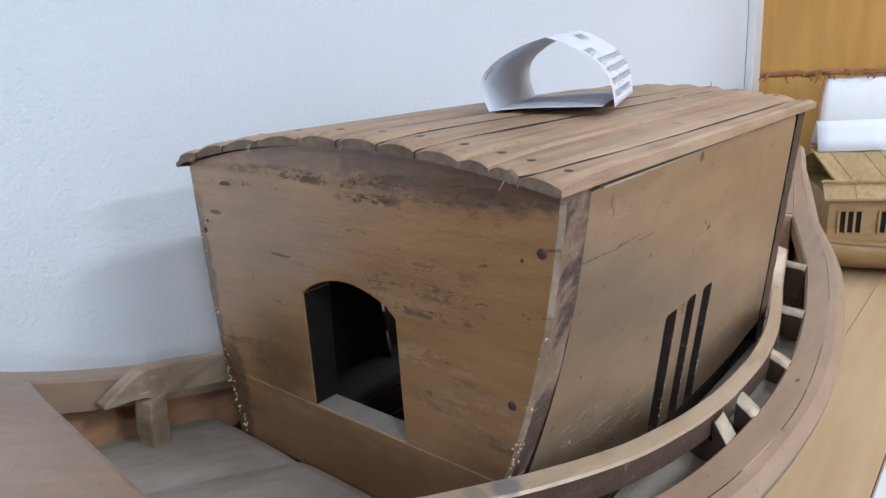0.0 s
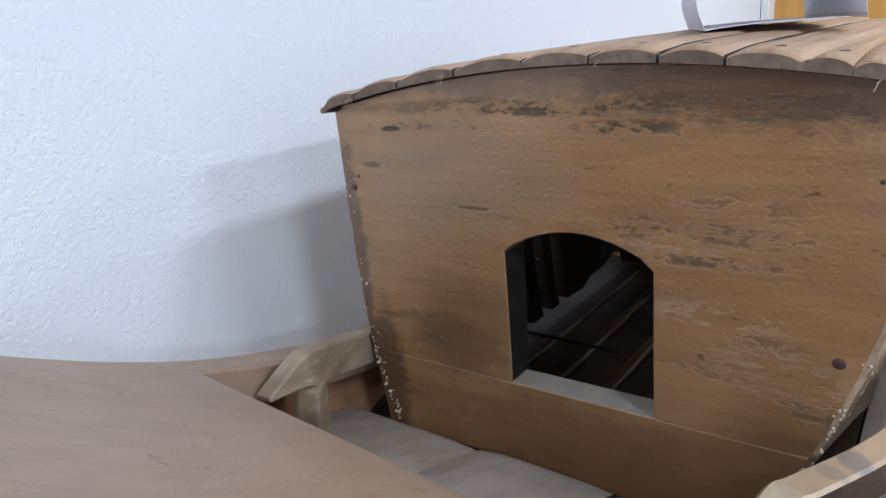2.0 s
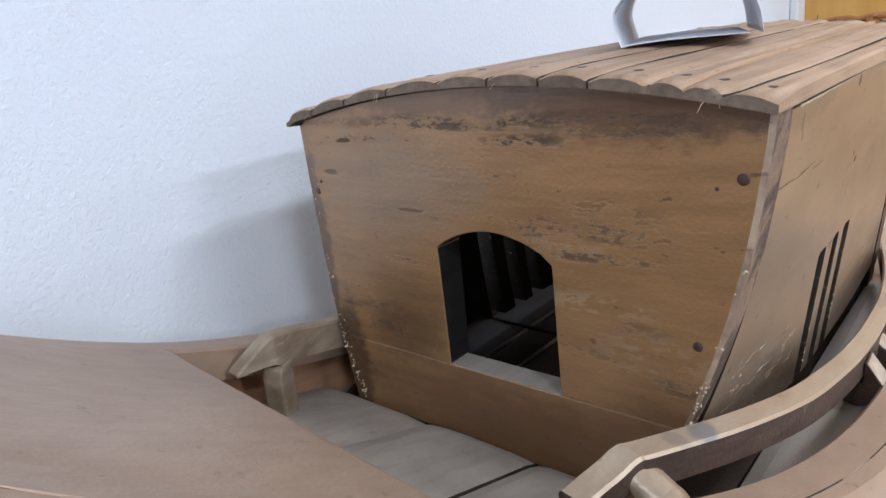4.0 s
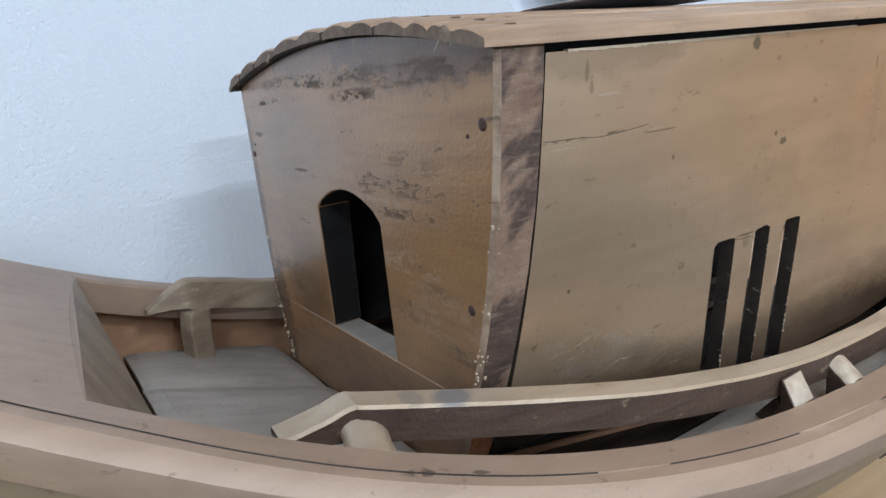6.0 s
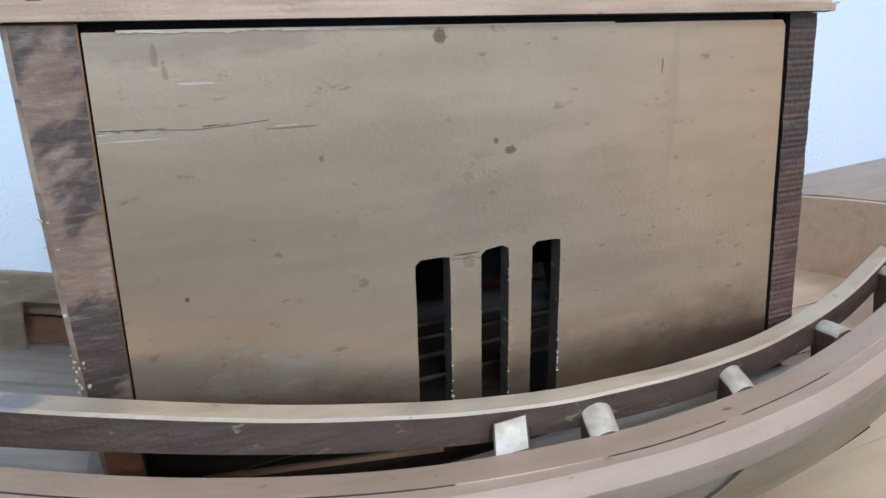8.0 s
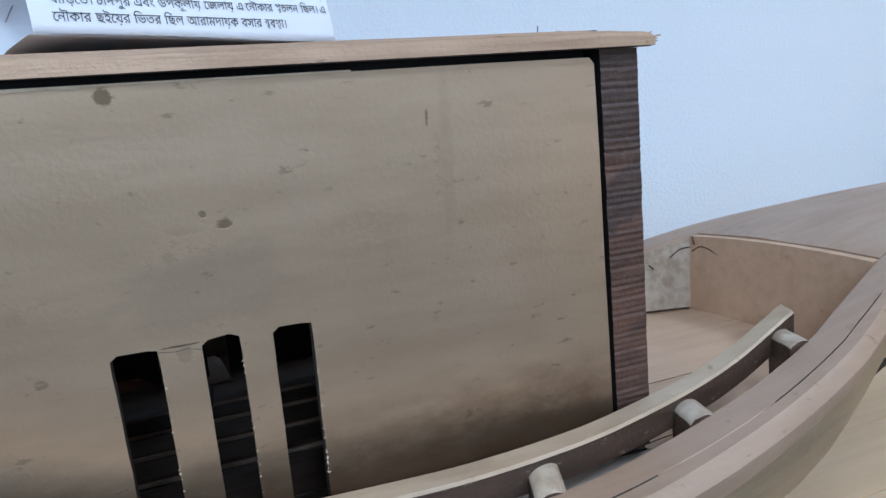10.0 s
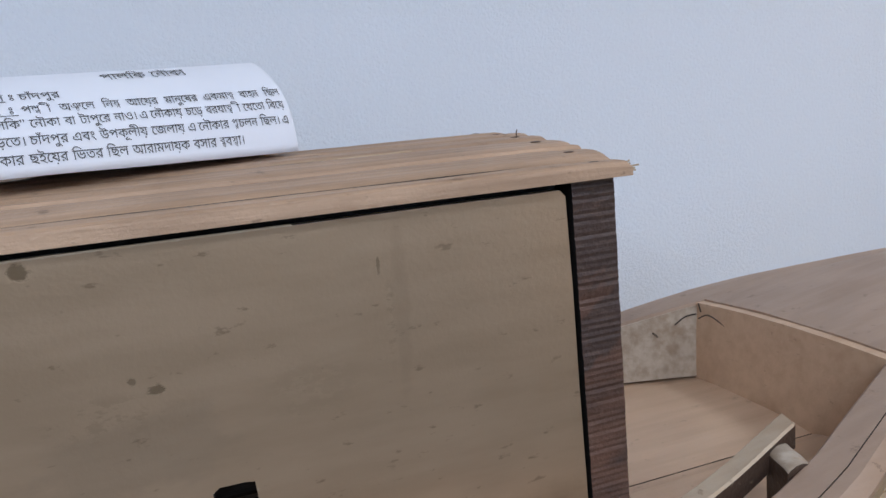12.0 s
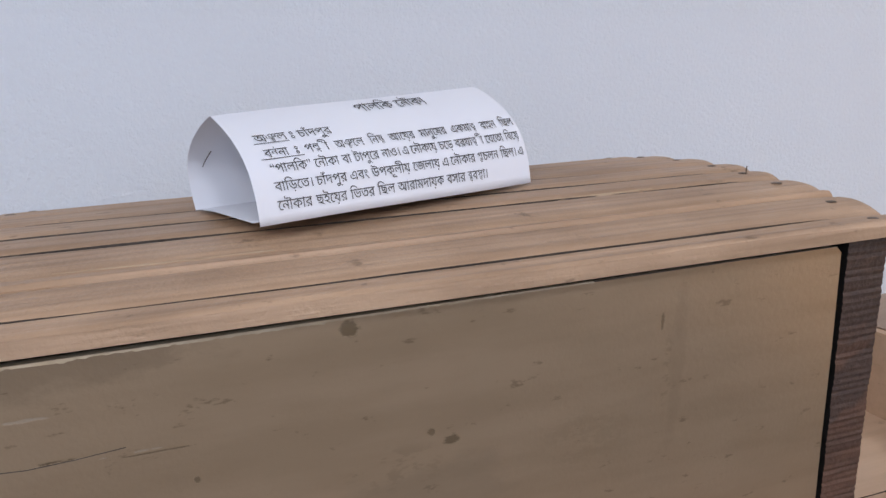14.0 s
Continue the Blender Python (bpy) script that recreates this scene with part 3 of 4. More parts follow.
# decks inside the hull: planks along the boat
def plank(bm, x0, x1, ya, yb, z, thick, crown=0.0, seed=0.0, n=14):
    """ya and yb give the two edges along x; the top is slightly crowned and worn at the edges."""
    rings = []
    for x in np.linspace(x0, x1, n):
        a, b = ya(x), yb(x)
        end = min(1.0, (min(x - x0, x1 - x)) / 0.006 + 0.35)
        row = []
        for k in range(7):
            f = k / 6
            e = 1 - abs(2 * f - 1) ** 5
            row.append((x, a + (b - a) * f, z(x, a + (b - a) * f) + thick * (0.55 + 0.45 * e) * (0.5 + 0.5 * end) + crown * e + 0.0005 * wobble(x * 14, f * 2, seed)))
        rings.append(row + [(x, p[1], z(x, p[1])) for p in row[::-1]])
    loft(bm, rings)
    bmesh.ops.recalc_face_normals(bm, faces=bm.faces)
    # Dark side faces put the shade of the joints into the colour.
    for f in bm.faces:
        f.material_index = 1 if abs(f.normal.y) > 0.75 else 0


WELL = [-0.02, 0.10, 0.181, 0.303, 0.47]
for i in range(4):
    bm = bmesh.new()
    lim = lambda x, y: min(max(y, near_inner(x) - 0.008), far_inner(x) + 0.008)
    plank(bm, (-0.167, -0.165, -0.163, -0.161)[i], -0.001, lambda x: lim(x, WELL[i] + 0.0014), lambda x: lim(x, WELL[i + 1] - 0.0014), lambda x, y: 0.1215 - 0.33 * x + 0.0012 * (i % 3), 0.010, 0, i * 3.1)
    part("deck_plank", bm, [M_DECK, M_CUT], boat)
HOLD = [-0.05, 0.044, 0.120, 0.20, 0.258, 0.315, 0.364, 0.50]
for i in range(7):
    bm = bmesh.new()
    lim = lambda x, y: min(max(y, near_inner(x) - 0.01), far_inner(x) + 0.01)
    plank(bm, 0.001, 0.584, lambda x: lim(x, HOLD[i] + 0.0012), lambda x: lim(x, HOLD[i + 1] - 0.0012), lambda x, y: 0.100, 0.011, 0, 20 + i * 3.1)
    # Only the plank outside the cabin is grey; those inside are near-black.
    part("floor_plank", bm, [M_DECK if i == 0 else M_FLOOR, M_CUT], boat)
# Pale strips drawn for the light slits along the cabin floor's joints.
for y in HOLD[3:-1]:
    bm = bmesh.new()
    rings = []
    for x in np.linspace(0.036, 0.52, 25):
        w = 0.0013 + 0.0007 * wobble(x * 25, y * 40)
        rings.append([(x, y - w, 0.1075), (x, y - w, 0.1108 + 0.0004 * wobble(x * 30, 2)), (x, y + w, 0.1108), (x, y + w, 0.1075)])
    loft(bm, rings)
    part("joint_strip", bm, M_JOINT_LIGHT, boat, "pale strip drawn for the light along a floor joint")
bm = bmesh.new()
prism(bm, [(0.256, 0.420), (0.259, 0.420), (0.252, 0.283), (0.249, 0.283)], lambda u, v: (u, v, 0.1112), lambda u, v: (u, v, 0.1140))
part("batten", bm, M_DARK, boat, "thin dark batten across the cabin floor")
REAR = [-0.05, 0.056, 0.160, 0.50]
for i in range(3):
    bm = bmesh.new()
    lim = lambda x, y: min(max(y, near_inner(x) - 0.01), far_inner(x) + 0.01)
    plank(bm, 0.586, 0.912, lambda x: lim(x, REAR[i] + 0.0008), lambda x: lim(x, REAR[i + 1] - 0.0008), lambda x, y: 0.096, 0.012, 0, 50 + i * 3.1)
    part("deck_plank", bm, [M_WELL, M_CUT], boat)

# ---- the cabin ----
FRONT_T = 0.032


def far_edge(z):
    t = max(0.42 - z, 0.0)
    return 0.4247 - 0.10 * t * t - 0.36 * t ** 3


def wear_arris(bm, x0):
    """Rub off the near upright corner of the front board."""
    if x0 > 0.2:
        return
    es = [e for e in bm.edges if all(abs(v.co.x - x0) < 1e-4 and v.co.y < 0.105 and v.co.z < 0.4197 and v.co.y < side_y(0, v.co.z) + 0.003 for v in e.verts) and abs(e.verts[0].co.z - e.verts[1].co.z) > 0.002]
    bmesh.ops.bevel(bm, geom=es, offset=0.0032, segments=1, affect="EDGES", material=3, clamp_overlap=True)


def end_board(x0, x1, zs, name, label):
    lean = aft if x0 > 0.2 else (lambda v: 0.0)
    near_edge = lambda z: side_y(x0, z)
    out = []
    cuts = 12 if x0 < 0.2 else 130
    for k in range(cuts + 1):
        z = zs + (0.4195 - zs) * k / cuts
        tooth = 0.0008 * (k % 2) * max(0.0, 0.6 + 1.4 * wobble(k * 0.37, 4)) if x0 > 0.2 else 0.0
        out.append((near_edge(z) + 0.0008 * wobble(z * 60, 1) + tooth, z))
    for k in range(1, 20):
        y = 0.421 * k / 20
        out.append((y, roof_under(y) - 0.0004))
    for k in range(13):
        z = 0.4195 - (0.4195 - zs) * k / 12
        out.append((far_edge(z) + 0.0009 * wobble(z * 60, 2), z))
    out += [(0.266, zs), (0.2655, 0.25), (0.2655, 0.311)]
    for k in range(1, 12):
        f = k / 12
        out.append((0.2655 - 0.113 * f, 0.311 + 0.019 * math.sin(math.pi * f) ** 0.8))
    out += [(0.1525, 0.309), (0.1525, 0.25), (0.152, zs)]
    bm = bmesh.new()
    faces = prism(bm, out, lambda u, v: (x0 + lean(v), u, v), lambda u, v: (x1 + lean(v) if x0 > 0.2 else front_back(v), u, v))
    for f in faces[2:]:
        c = f.calc_center_median()
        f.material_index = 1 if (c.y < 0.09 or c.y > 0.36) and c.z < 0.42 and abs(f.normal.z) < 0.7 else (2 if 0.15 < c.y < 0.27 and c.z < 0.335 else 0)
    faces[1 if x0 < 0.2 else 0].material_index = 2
    bmesh.ops.recalc_face_normals(bm, faces=bm.faces)
    wear_arris(bm, x0)
    if x0 < 0.2:
        soften(bm, 0.0009, 1, 50)
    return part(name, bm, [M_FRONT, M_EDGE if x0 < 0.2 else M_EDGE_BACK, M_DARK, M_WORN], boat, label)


def foot_board(x0, name):
    near_edge = lambda z: side_y(x0, z)
    out = []
    for k in range(7):
        z = 0.126 + (0.2005 - 0.126) * k / 6
        out.append((near_edge(z) + 0.001 * wobble(z * 70, 5), z))
    for k in range(7):
        z = 0.2005 - (0.2005 - 0.126) * k / 6
        out.append((far_edge(z) - 0.001 + 0.001 * wobble(z * 70, 6), z))
    bm = bmesh.new()
    faces = prism(bm, out, lambda u, v: (x0, u, v), lambda u, v: (front_back(v) - 0.0006, u, v))
    for f in faces[2:]:
        c = f.calc_center_median()
        f.material_index = 2 if c.z > 0.198 else 1
    bmesh.ops.recalc_face_normals(bm, faces=bm.faces)
    wear_arris(bm, x0)
    soften(bm, 0.0009, 1, 50)
    return part(name, bm, [M_FRONT, M_EDGE_LOW, M_DECK, M_WORN], boat)


front = end_board(0.0, FRONT_T, 0.201, "cabin_front_board", "bronze painted end board with an arched doorway")
foot_board(0.0008, "cabin_sill_board")
back = end_board(0.529, 0.559, 0.112, "cabin_back_board", "bronze painted end board with ribbed bare edge")
for y, z, r in ((0.4125, 0.352, 0.0030), (0.0170, 0.381, 0.0038), (0.0440, 0.268, 0.0036), (0.032, 0.3745, 0.0014), (0.406, 0.362, 0.0014)):
    bm = bmesh.new()
    dome(bm, (0, y, z), (-1, 0.0, 0), r, 0.0009)
    part("nail_hole", bm, M_HOLE, front, "dark filled nail hole", True)


def side_panel(flip):
    if flip:
        low = lambda x: (0.150 if x < 0.19 else (0.137 if x < 0.388 else (0.144 if x < 0.46 else 0.156))) + 0.002 * round(2.2 * wobble(x * 21, 5))
    else:
        low = lambda x: 0.1335 + (0.22 if x < 0.4 else 0.7) * (x - 0.40) ** 2 + 0.0012 * wobble(x * 30, 2)
    slots = ((0.2076, 0.2332), (0.2568, 0.2790), (0.2980, 0.3222))
    xa, xb, top = 0.0345, 0.5255, 0.4150
    fore = lambda z: front_back(z) + 0.0011
    out = [(fore(top), top), (fore(0.35), 0.35), (fore(0.27), 0.27), (fore(low(xa)), low(xa))]
    x = xa + 0.03
    k = 0
    while x < xb - 0.01:
        if k < len(slots) and x >= slots[k][0] - 0.012:
            a, b = slots[k]
            zt = 0.2675
            out.append((a, low(a)))
            for j in range(1, 12):
                out.append((a + 0.0005 * wobble(j * 3.3, k), low(a) + (zt - low(a)) * j / 12))
            out += [(a, zt - 0.002), (a + 0.004, zt + 0.0012), (b - 0.006, zt + (0.0025 if k == 1 else 0.001)), (b - 0.0005, zt)]
            for j in range(11, 0, -1):
                out.append((b + 0.0006 * wobble(j * 4.1, k + 9), low(b) + (zt - low(b)) * j / 12))
            out.append((b, low(b)))
            x = b + 0.012
            k += 1
            continue
        out.append((x, low(x)))
        x += 0.03
    out += [(xb + aft(low(xb)), low(xb)), (xb + aft(0.21), 0.21), (xb + aft(0.28) - 0.0004, 0.28), (xb + aft(0.35), 0.35), (xb, top - 0.004), (xb - 0.004, top)]
    for j in range(11, 0, -1):
        xx = xa + (xb - xa) * j / 12
        out.append((xx, top + 0.0012 * wobble(xx * 20, 8)))
    if flip:
        f = lambda z: far_edge(z) - 0.004
        a, b = (lambda u, v: (u, f(v) - 0.024, v)), (lambda u, v: (u, f(v), v))
    else:
        a, b = (lambda u, v: (u, side_y(u, v) + 0.001, v)), (lambda u, v: (u, side_y(u, v) + 0.013, v))
    bm = bmesh.new()
    faces = prism(bm, out, lambda u, v: (u, 0.0, v), lambda u, v: (u, 0.012, v))
    for fc in faces[2:]:
        fc.material_index = 3 if not flip and fc.calc_center_median().z > 0.4135 and fc.calc_center_median().x > 0.036 else 1
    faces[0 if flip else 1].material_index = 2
    bmesh.ops.recalc_face_normals(bm, faces=bm.faces)
    for zc in np.arange(0.15, 0.41, 0.02):
        bmesh.ops.bisect_plane(bm, geom=bm.verts[:] + bm.edges[:] + bm.faces[:], plane_co=(0, 0, zc), plane_no=(0, 0, 1))
    for xc in np.arange(0.05, 0.53, 0.02):
        bmesh.ops.bisect_plane(bm, geom=bm.verts[:] + bm.edges[:] + bm.faces[:], plane_co=(xc, 0, 0), plane_no=(1, 0, 0))
    for v in bm.verts:
        v.co = Vector((a if v.co.y < 0.006 else b)(v.co.x, v.co.z))
    bmesh.ops.triangulate(bm, faces=[f for f in bm.faces if len(f.verts) > 4])
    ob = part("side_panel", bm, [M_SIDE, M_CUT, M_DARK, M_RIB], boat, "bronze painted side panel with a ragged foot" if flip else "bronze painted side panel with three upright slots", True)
    ob.data.set_sharp_from_angle(angle=radians(35))
    return ob


side_panel(False)
side_panel(True)
# roof beam behind the gap at the top of each side, coloured near-black
for y0 in (0.012, 0.385):
    bm = bmesh.new()
    box(bm, 0.034, y0, 0.395, 0.524, y0 + 0.022, 0.4235)
    part("roof_beam", bm, M_DARK, boat)
for y0 in (0.12, 0.21, 0.30):
    bm = bmesh.new()
    box(bm, 0.034, y0, 0.418, 0.524, y0 + 0.016, roof_under(y0 + 0.008) - 0.003)
    part("roof_beam", bm, M_DARK, boat)

# roof planks, each nailed at both ends
FORE = (-0.0034, 0.0277, 0.0485, 0.0720, 0.1095, 0.1455, 0.1895, 0.2365, 0.2910, 0.3450, 0.3910, 0.4310)
AFT = (-0.0090, 0.0118, 0.0500, 0.0550, 0.0965, 0.1290, 0.1660, 0.2180, 0.2780, 0.3370, 0.3880, 0.4310)


def joint(k, x):
    """The joint between two roof planks: they taper, the nearest ones fastest at the front."""
    f = min(max((x + 0.01) / 0.57, 0.0), 1.0)
    f = f ** 0.35 if k in (1, 3) else f
    y = FORE[k] + (AFT[k] - FORE[k]) * f - (0.004 * math.sin(math.pi * f) if k == 1 else 0.0) + 0.0012 * wobble(x * 5, k * 2.0)
    return max(y, joint(2, x) + 0.0048) if k == 3 else y


for i in range(11):
    ya, yb = (FORE[i] + AFT[i]) / 2, (FORE[i + 1] + AFT[i + 1]) / 2
    gap_a, gap_b = (0.0 if i == 0 else (0.2 if i in (2, 3) else 1.0)), (0.0 if i in (2, 10) else 1.0)
    edge_a = lambda x: joint(i, x) + gap_a * (0.0002 + 0.0058 * max(0, noise.noise(Vector((x * 4.0, i * 2.7, 1.0))) - 0.06))
    edge_b = lambda x: joint(i + 1, x) - gap_b * (0.0003 + 0.0026 * max(0, noise.noise(Vector((x * 4.0, i * 2.7 + 2.7, 3.0)))))
    bm = bmesh.new()
    x0, x1 = -0.010 + 0.003 * wobble(i * 5.3, 1), 0.567 + 0.005 * wobble(i * 3.7, 4)
    rings = []
    for x in [x0, x0 + 0.0015, x0 + 0.006] + list(np.linspace(x0 + 0.02, x1 - 0.02, 22)) + [x1 - 0.006, x1 - 0.0015, x1]:
        a, b = edge_a(x), edge_b(x)
        e_end = min(x - x0, x1 - x)
        h_end = 0.78 if e_end < 0.0005 else (0.93 if e_end < 0.003 else 1.0)
        top, bot = [], []
        for k in range(9):
            f = k / 8
            y = a + (b - a) * f
            whittled = min(max(1 - (e_end - 0.004) / 0.05, 0.0), 1.0)
            e = (1 - abs(2 * f - 1) ** (2.4 + 6 * (1 - whittled))) * (0.47 * whittled + 0.2 * (1 - whittled)) + 0.53 + 0.27 * (1 - whittled)
            under = roof_under(min(max(y, 0), 0.421)) - (0.0035 if y > 0.421 else 0)
            tilt = (0.0006 + 0.0008 * wobble(i * 3.9, 2)) * (1 - 2 * f)
            top.append((x, y, under + 0.0002 + 0.0098 * h_end * e + tilt + 0.0005 * wobble(x * 12, f * 2, i)))
            bot.append((x, y, under + 0.0002))
        rings.append(top + bot[::-1])
    loft(bm, rings)
    bmesh.ops.recalc_face_normals(bm, faces=bm.faces)
    # Unpainted sides and undersides, coloured dark so the gaps read as shade.
    for f in bm.faces:
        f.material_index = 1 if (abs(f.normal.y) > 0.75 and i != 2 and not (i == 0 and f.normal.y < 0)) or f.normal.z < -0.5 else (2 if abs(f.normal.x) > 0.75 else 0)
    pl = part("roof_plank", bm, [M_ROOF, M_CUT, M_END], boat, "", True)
    pl.data.set_sharp_from_angle(angle=radians(38))
    for x in (0.016 + 0.003 * wobble(i, 8), 0.546 + 0.003 * wobble(i, 11)):
        if i == 2 and x > 0.3:
            continue
        y = (joint(i, x) + joint(i + 1, x)) / 2 + 0.004 * wobble(i * 2.1, x)
        bm = bmesh.new()
        dome(bm, (x, y, roof_under(min(max(y, 0), 0.421)) + 0.0099), (0, 0, 1), 0.0036, 0.0007, 10)
        part("nail", bm, M_NAIL, pl)

# ---- rails and ribs ----
RAIL = [(-0.1245, 0.0590, 0.2215), (-0.112, 0.0550, 0.2245), (-0.098, 0.0490, 0.2295), (-0.086, 0.0440, 0.2345), (-0.074, 0.0380, 0.2330), (-0.002, 0.0132, 0.2185), (0.083, -0.0035, 0.1990), (0.167, -0.0095, 0.1800),
        (0.251, -0.0125, 0.1655), (0.335, -0.0130, 0.1572), (0.420, -0.0105, 0.1532), (0.504, -0.0010, 0.1524), (0.588, 0.0160, 0.1550), (0.673, 0.0365, 0.1640), (0.757, 0.0535, 0.1880)]
FAR_RAIL = [(-0.134, 0.3960, 0.2200), (-0.120, 0.3930, 0.2300), (-0.106, 0.3910, 0.2385), (-0.093, 0.3895, 0.2430), (-0.06, 0.4020, 0.2330), (0.0, 0.4200, 0.2140), (0.08, 0.4400, 0.1970)]
for sgn in (-1, 1):
    near = smooth_path(RAIL, 7)
    path = near if sgn < 0 else smooth_path(FAR_RAIL, 7) + [Vector((p.x, 2 * MID - p.y + 0.002, p.z)) for p in near if p.x > 0.10]
    bm = bmesh.new()
    rings = []
    for i, p in enumerate(path):
        d = 1 if sgn < 0 else -1
        y = p.y if sgn < 0 else p.y + (0.014 if p.x > 0.09 else 0.018)
        tip = min(1.0, 0.10 + 0.90 * max(0.0, p.x - path[0].x) / 0.040)
        w = (0.0180 - 0.0015 * min(max((p.x - 0.1) / 0.3, 0.0), 1.0)) if sgn < 0 else (0.014 if p.x > 0.09 else 0.018)
        h = (0.0225 if sgn < 0 else 0.030) * tip
        wz = 0.0008 * wobble(p.x * 15, sgn)
        cant = 0.0035 if sgn < 0 else 0.0
        rings.append([(p.x, y + d * 0.002, p.z + wz), (p.x, y + d * (w - 0.002), p.z + wz + cant), (p.x, y + d * w, p.z - 0.002 + wz + cant), (p.x, y + d * w, p.z - h), (p.x, y, p.z - h), (p.x, y, p.z - 0.002 + wz)])
    loft(bm, rings)
    bmesh.ops.recalc_face_normals(bm, faces=bm.faces)
    # Sideways and downward faces turn darker brown, save at the far rail's tip.
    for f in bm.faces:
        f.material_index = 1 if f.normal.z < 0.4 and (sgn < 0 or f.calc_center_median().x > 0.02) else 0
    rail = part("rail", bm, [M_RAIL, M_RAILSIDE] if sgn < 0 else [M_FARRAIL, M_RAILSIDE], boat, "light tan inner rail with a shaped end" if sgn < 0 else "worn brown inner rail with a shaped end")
    for k, (rx, w) in enumerate(((0.2535, 0.027), (0.3235, 0.026), (0.460, 0.025), (0.603, 0.026), (0.735, 0.025))):
        p = min(near, key=lambda q: abs(q.x - rx))
        gi = near_inner(rx)
        zg = sheer(rx) + 0.001
        out = [(p.y - 0.0005, p.z - 0.0070), (p.y - 0.002, p.z - 0.0055), (gi - 0.002, zg), (gi + 0.0005, zg - 0.02), (gi + 0.02, 0.112), (p.y + 0.03, 0.112), (p.y + 0.008, p.z - 0.028), (p.y - 0.0005, p.z - 0.028)]
        bm = bmesh.new()
        turn = 0.5 if rx < 0.3 else 0.3
        mir = (lambda v: v) if sgn < 0 else (lambda v: 2 * MID - v - 0.006)
        faces = prism(bm, out, lambda u, v: (rx - w / 2 + turn * (u - p.y), mir(u), v), lambda u, v: (rx + w / 2 + turn * (u - p.y), mir(u), v))
        faces[3].material_index = 1
        faces[2].material_index = 1
        bmesh.ops.recalc_face_normals(bm, faces=bm.faces)
        if rx < 0.3:
            soften(bm, 0.004, 4, 60)
        else:
            bm.clear()
            rings = []
            for q in np.linspace(0.0, 1.0, 6):
                u = p.y + 0.002 + (gi - 0.004 - p.y - 0.002) * q
                zt = p.z - 0.0055 + (zg + 0.002 - p.z + 0.0055) * q
                x, drop = rx + turn * (u - p.y), 0.0012 * max(0.0, q - 0.8) * 5
                arc = [(x - w / 2 * math.cos(a), mir(u), zt - drop - 0.008 * (1 - math.sin(a) ** 0.8)) for a in np.linspace(0.0, math.pi, 11)]
                rings.append(arc + [(x + w / 2, mir(u), 0.112), (x - w / 2, mir(u), 0.112)])
            loft(bm, rings)
            bmesh.ops.recalc_face_normals(bm, faces=bm.faces)
            # Only upward faces take the worn pale top; the rest is darker brown.
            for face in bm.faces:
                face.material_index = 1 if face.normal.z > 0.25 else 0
        for v in bm.verts:
            v.co += 0.0007 * noise.noise_vector(v.co * 160)
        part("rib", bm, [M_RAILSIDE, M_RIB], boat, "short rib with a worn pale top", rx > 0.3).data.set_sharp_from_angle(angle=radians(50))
    # round stub under the near rail's end, square post under the far one's
    bm = bmesh.new()
    if sgn < 0:
        rings = []
        for k in range(7):
            f = k / 6
            r = 1.0 + 0.05 * wobble(f * 4, 2) - 0.10 * (k == 6)
            rings.append([(-0.081 - 0.006 * f + 0.0135 * r * math.cos(q), 0.048 - 0.030 * f, 0.2185 - 0.013 * f + 0.0108 * r * math.sin(q) + 0.0005 * wobble(q * 3, f * 5)) for q in np.linspace(0, 2 * math.pi, 19)[:-1]])
        loft(bm, rings)
        bmesh.ops.recalc_face_normals(bm, faces=bm.faces)
        stub = part("rib", bm, M_RAIL, boat, "round worn stub under the rail", True)
        stub.data.set_sharp_from_angle(angle=radians(50))
    if sgn > 0:
        foot = [(-0.1085, 0.4040), (-0.1015, 0.3830), (-0.0790, 0.3960), (-0.0870, 0.4170)]
        loft(bm, [[(x + lift, y, z) for x, y in foot] for z, lift in ((0.120, -0.001), (0.19, 0.001), (0.2125, 0.004))])
        bmesh.ops.recalc_face_normals(bm, faces=bm.faces)
        soften(bm, 0.003, 2, 30)
        part("rail_post", bm, M_FARRAIL, boat, "stubby square rail post")

# ---- wear and odd pieces on the boat ----
rng = random.Random(7)


def crumbs(name, spots, size, mats, parent, label):
    """Many tiny broken chips, joined."""
    bm = bmesh.new()
    for p in spots:
        r = size * rng.uniform(0.4, 1.3)
        m = Matrix.Translation(p) @ Euler((rng.uniform(0, 6), rng.uniform(0, 6), rng.uniform(0, 6))).to_matrix().to_4x4() @ Matrix.Diagonal((r * rng.uniform(0.7, 2.0), r, r * rng.uniform(0.5, 1.1), 1))
        bmesh.ops.create_icosphere(bm, subdivisions=1, radius=1, matrix=m)
    return tagged(part(name, bm, mats, parent, label), kind="stuff")


spots = []
for k in range(70):
    z = rng.uniform(0.132, 0.235) if k < 55 else rng.uniform(0.235, 0.38)
    spots.append((rng.uniform(-0.0008, 0.001), far_edge(z) - abs(rng.gauss(0, 0.004)) - 0.0015 - (0.012 * (0.19 - z) / 0.06 if z < 0.19 else 0), z))
crumbs("dried_glue", spots, 0.0011, M_CHIP, boat, "pale dried glue crumbs along the board edge")
spots = []
for k in range(60):
    z = rng.uniform(0.185, 0.24) if k < 45 else rng.uniform(0.24, 0.33)
    spots.append((rng.uniform(-0.001, 0.006), side_y(0, z) + abs(rng.gauss(0, 0.003)), z))
crumbs("dried_glue", spots, 0.0011, M_CHIP, boat, "pale dried glue crumbs along the board edge")
spots = []
for x in (0.2332, 0.2790, 0.3222):
    for k in range(26):
        z = rng.uniform(0.15, 0.264)
        spots.append((x + rng.uniform(-0.0004, 0.0009), side_y(x, z) + 0.0010, z))
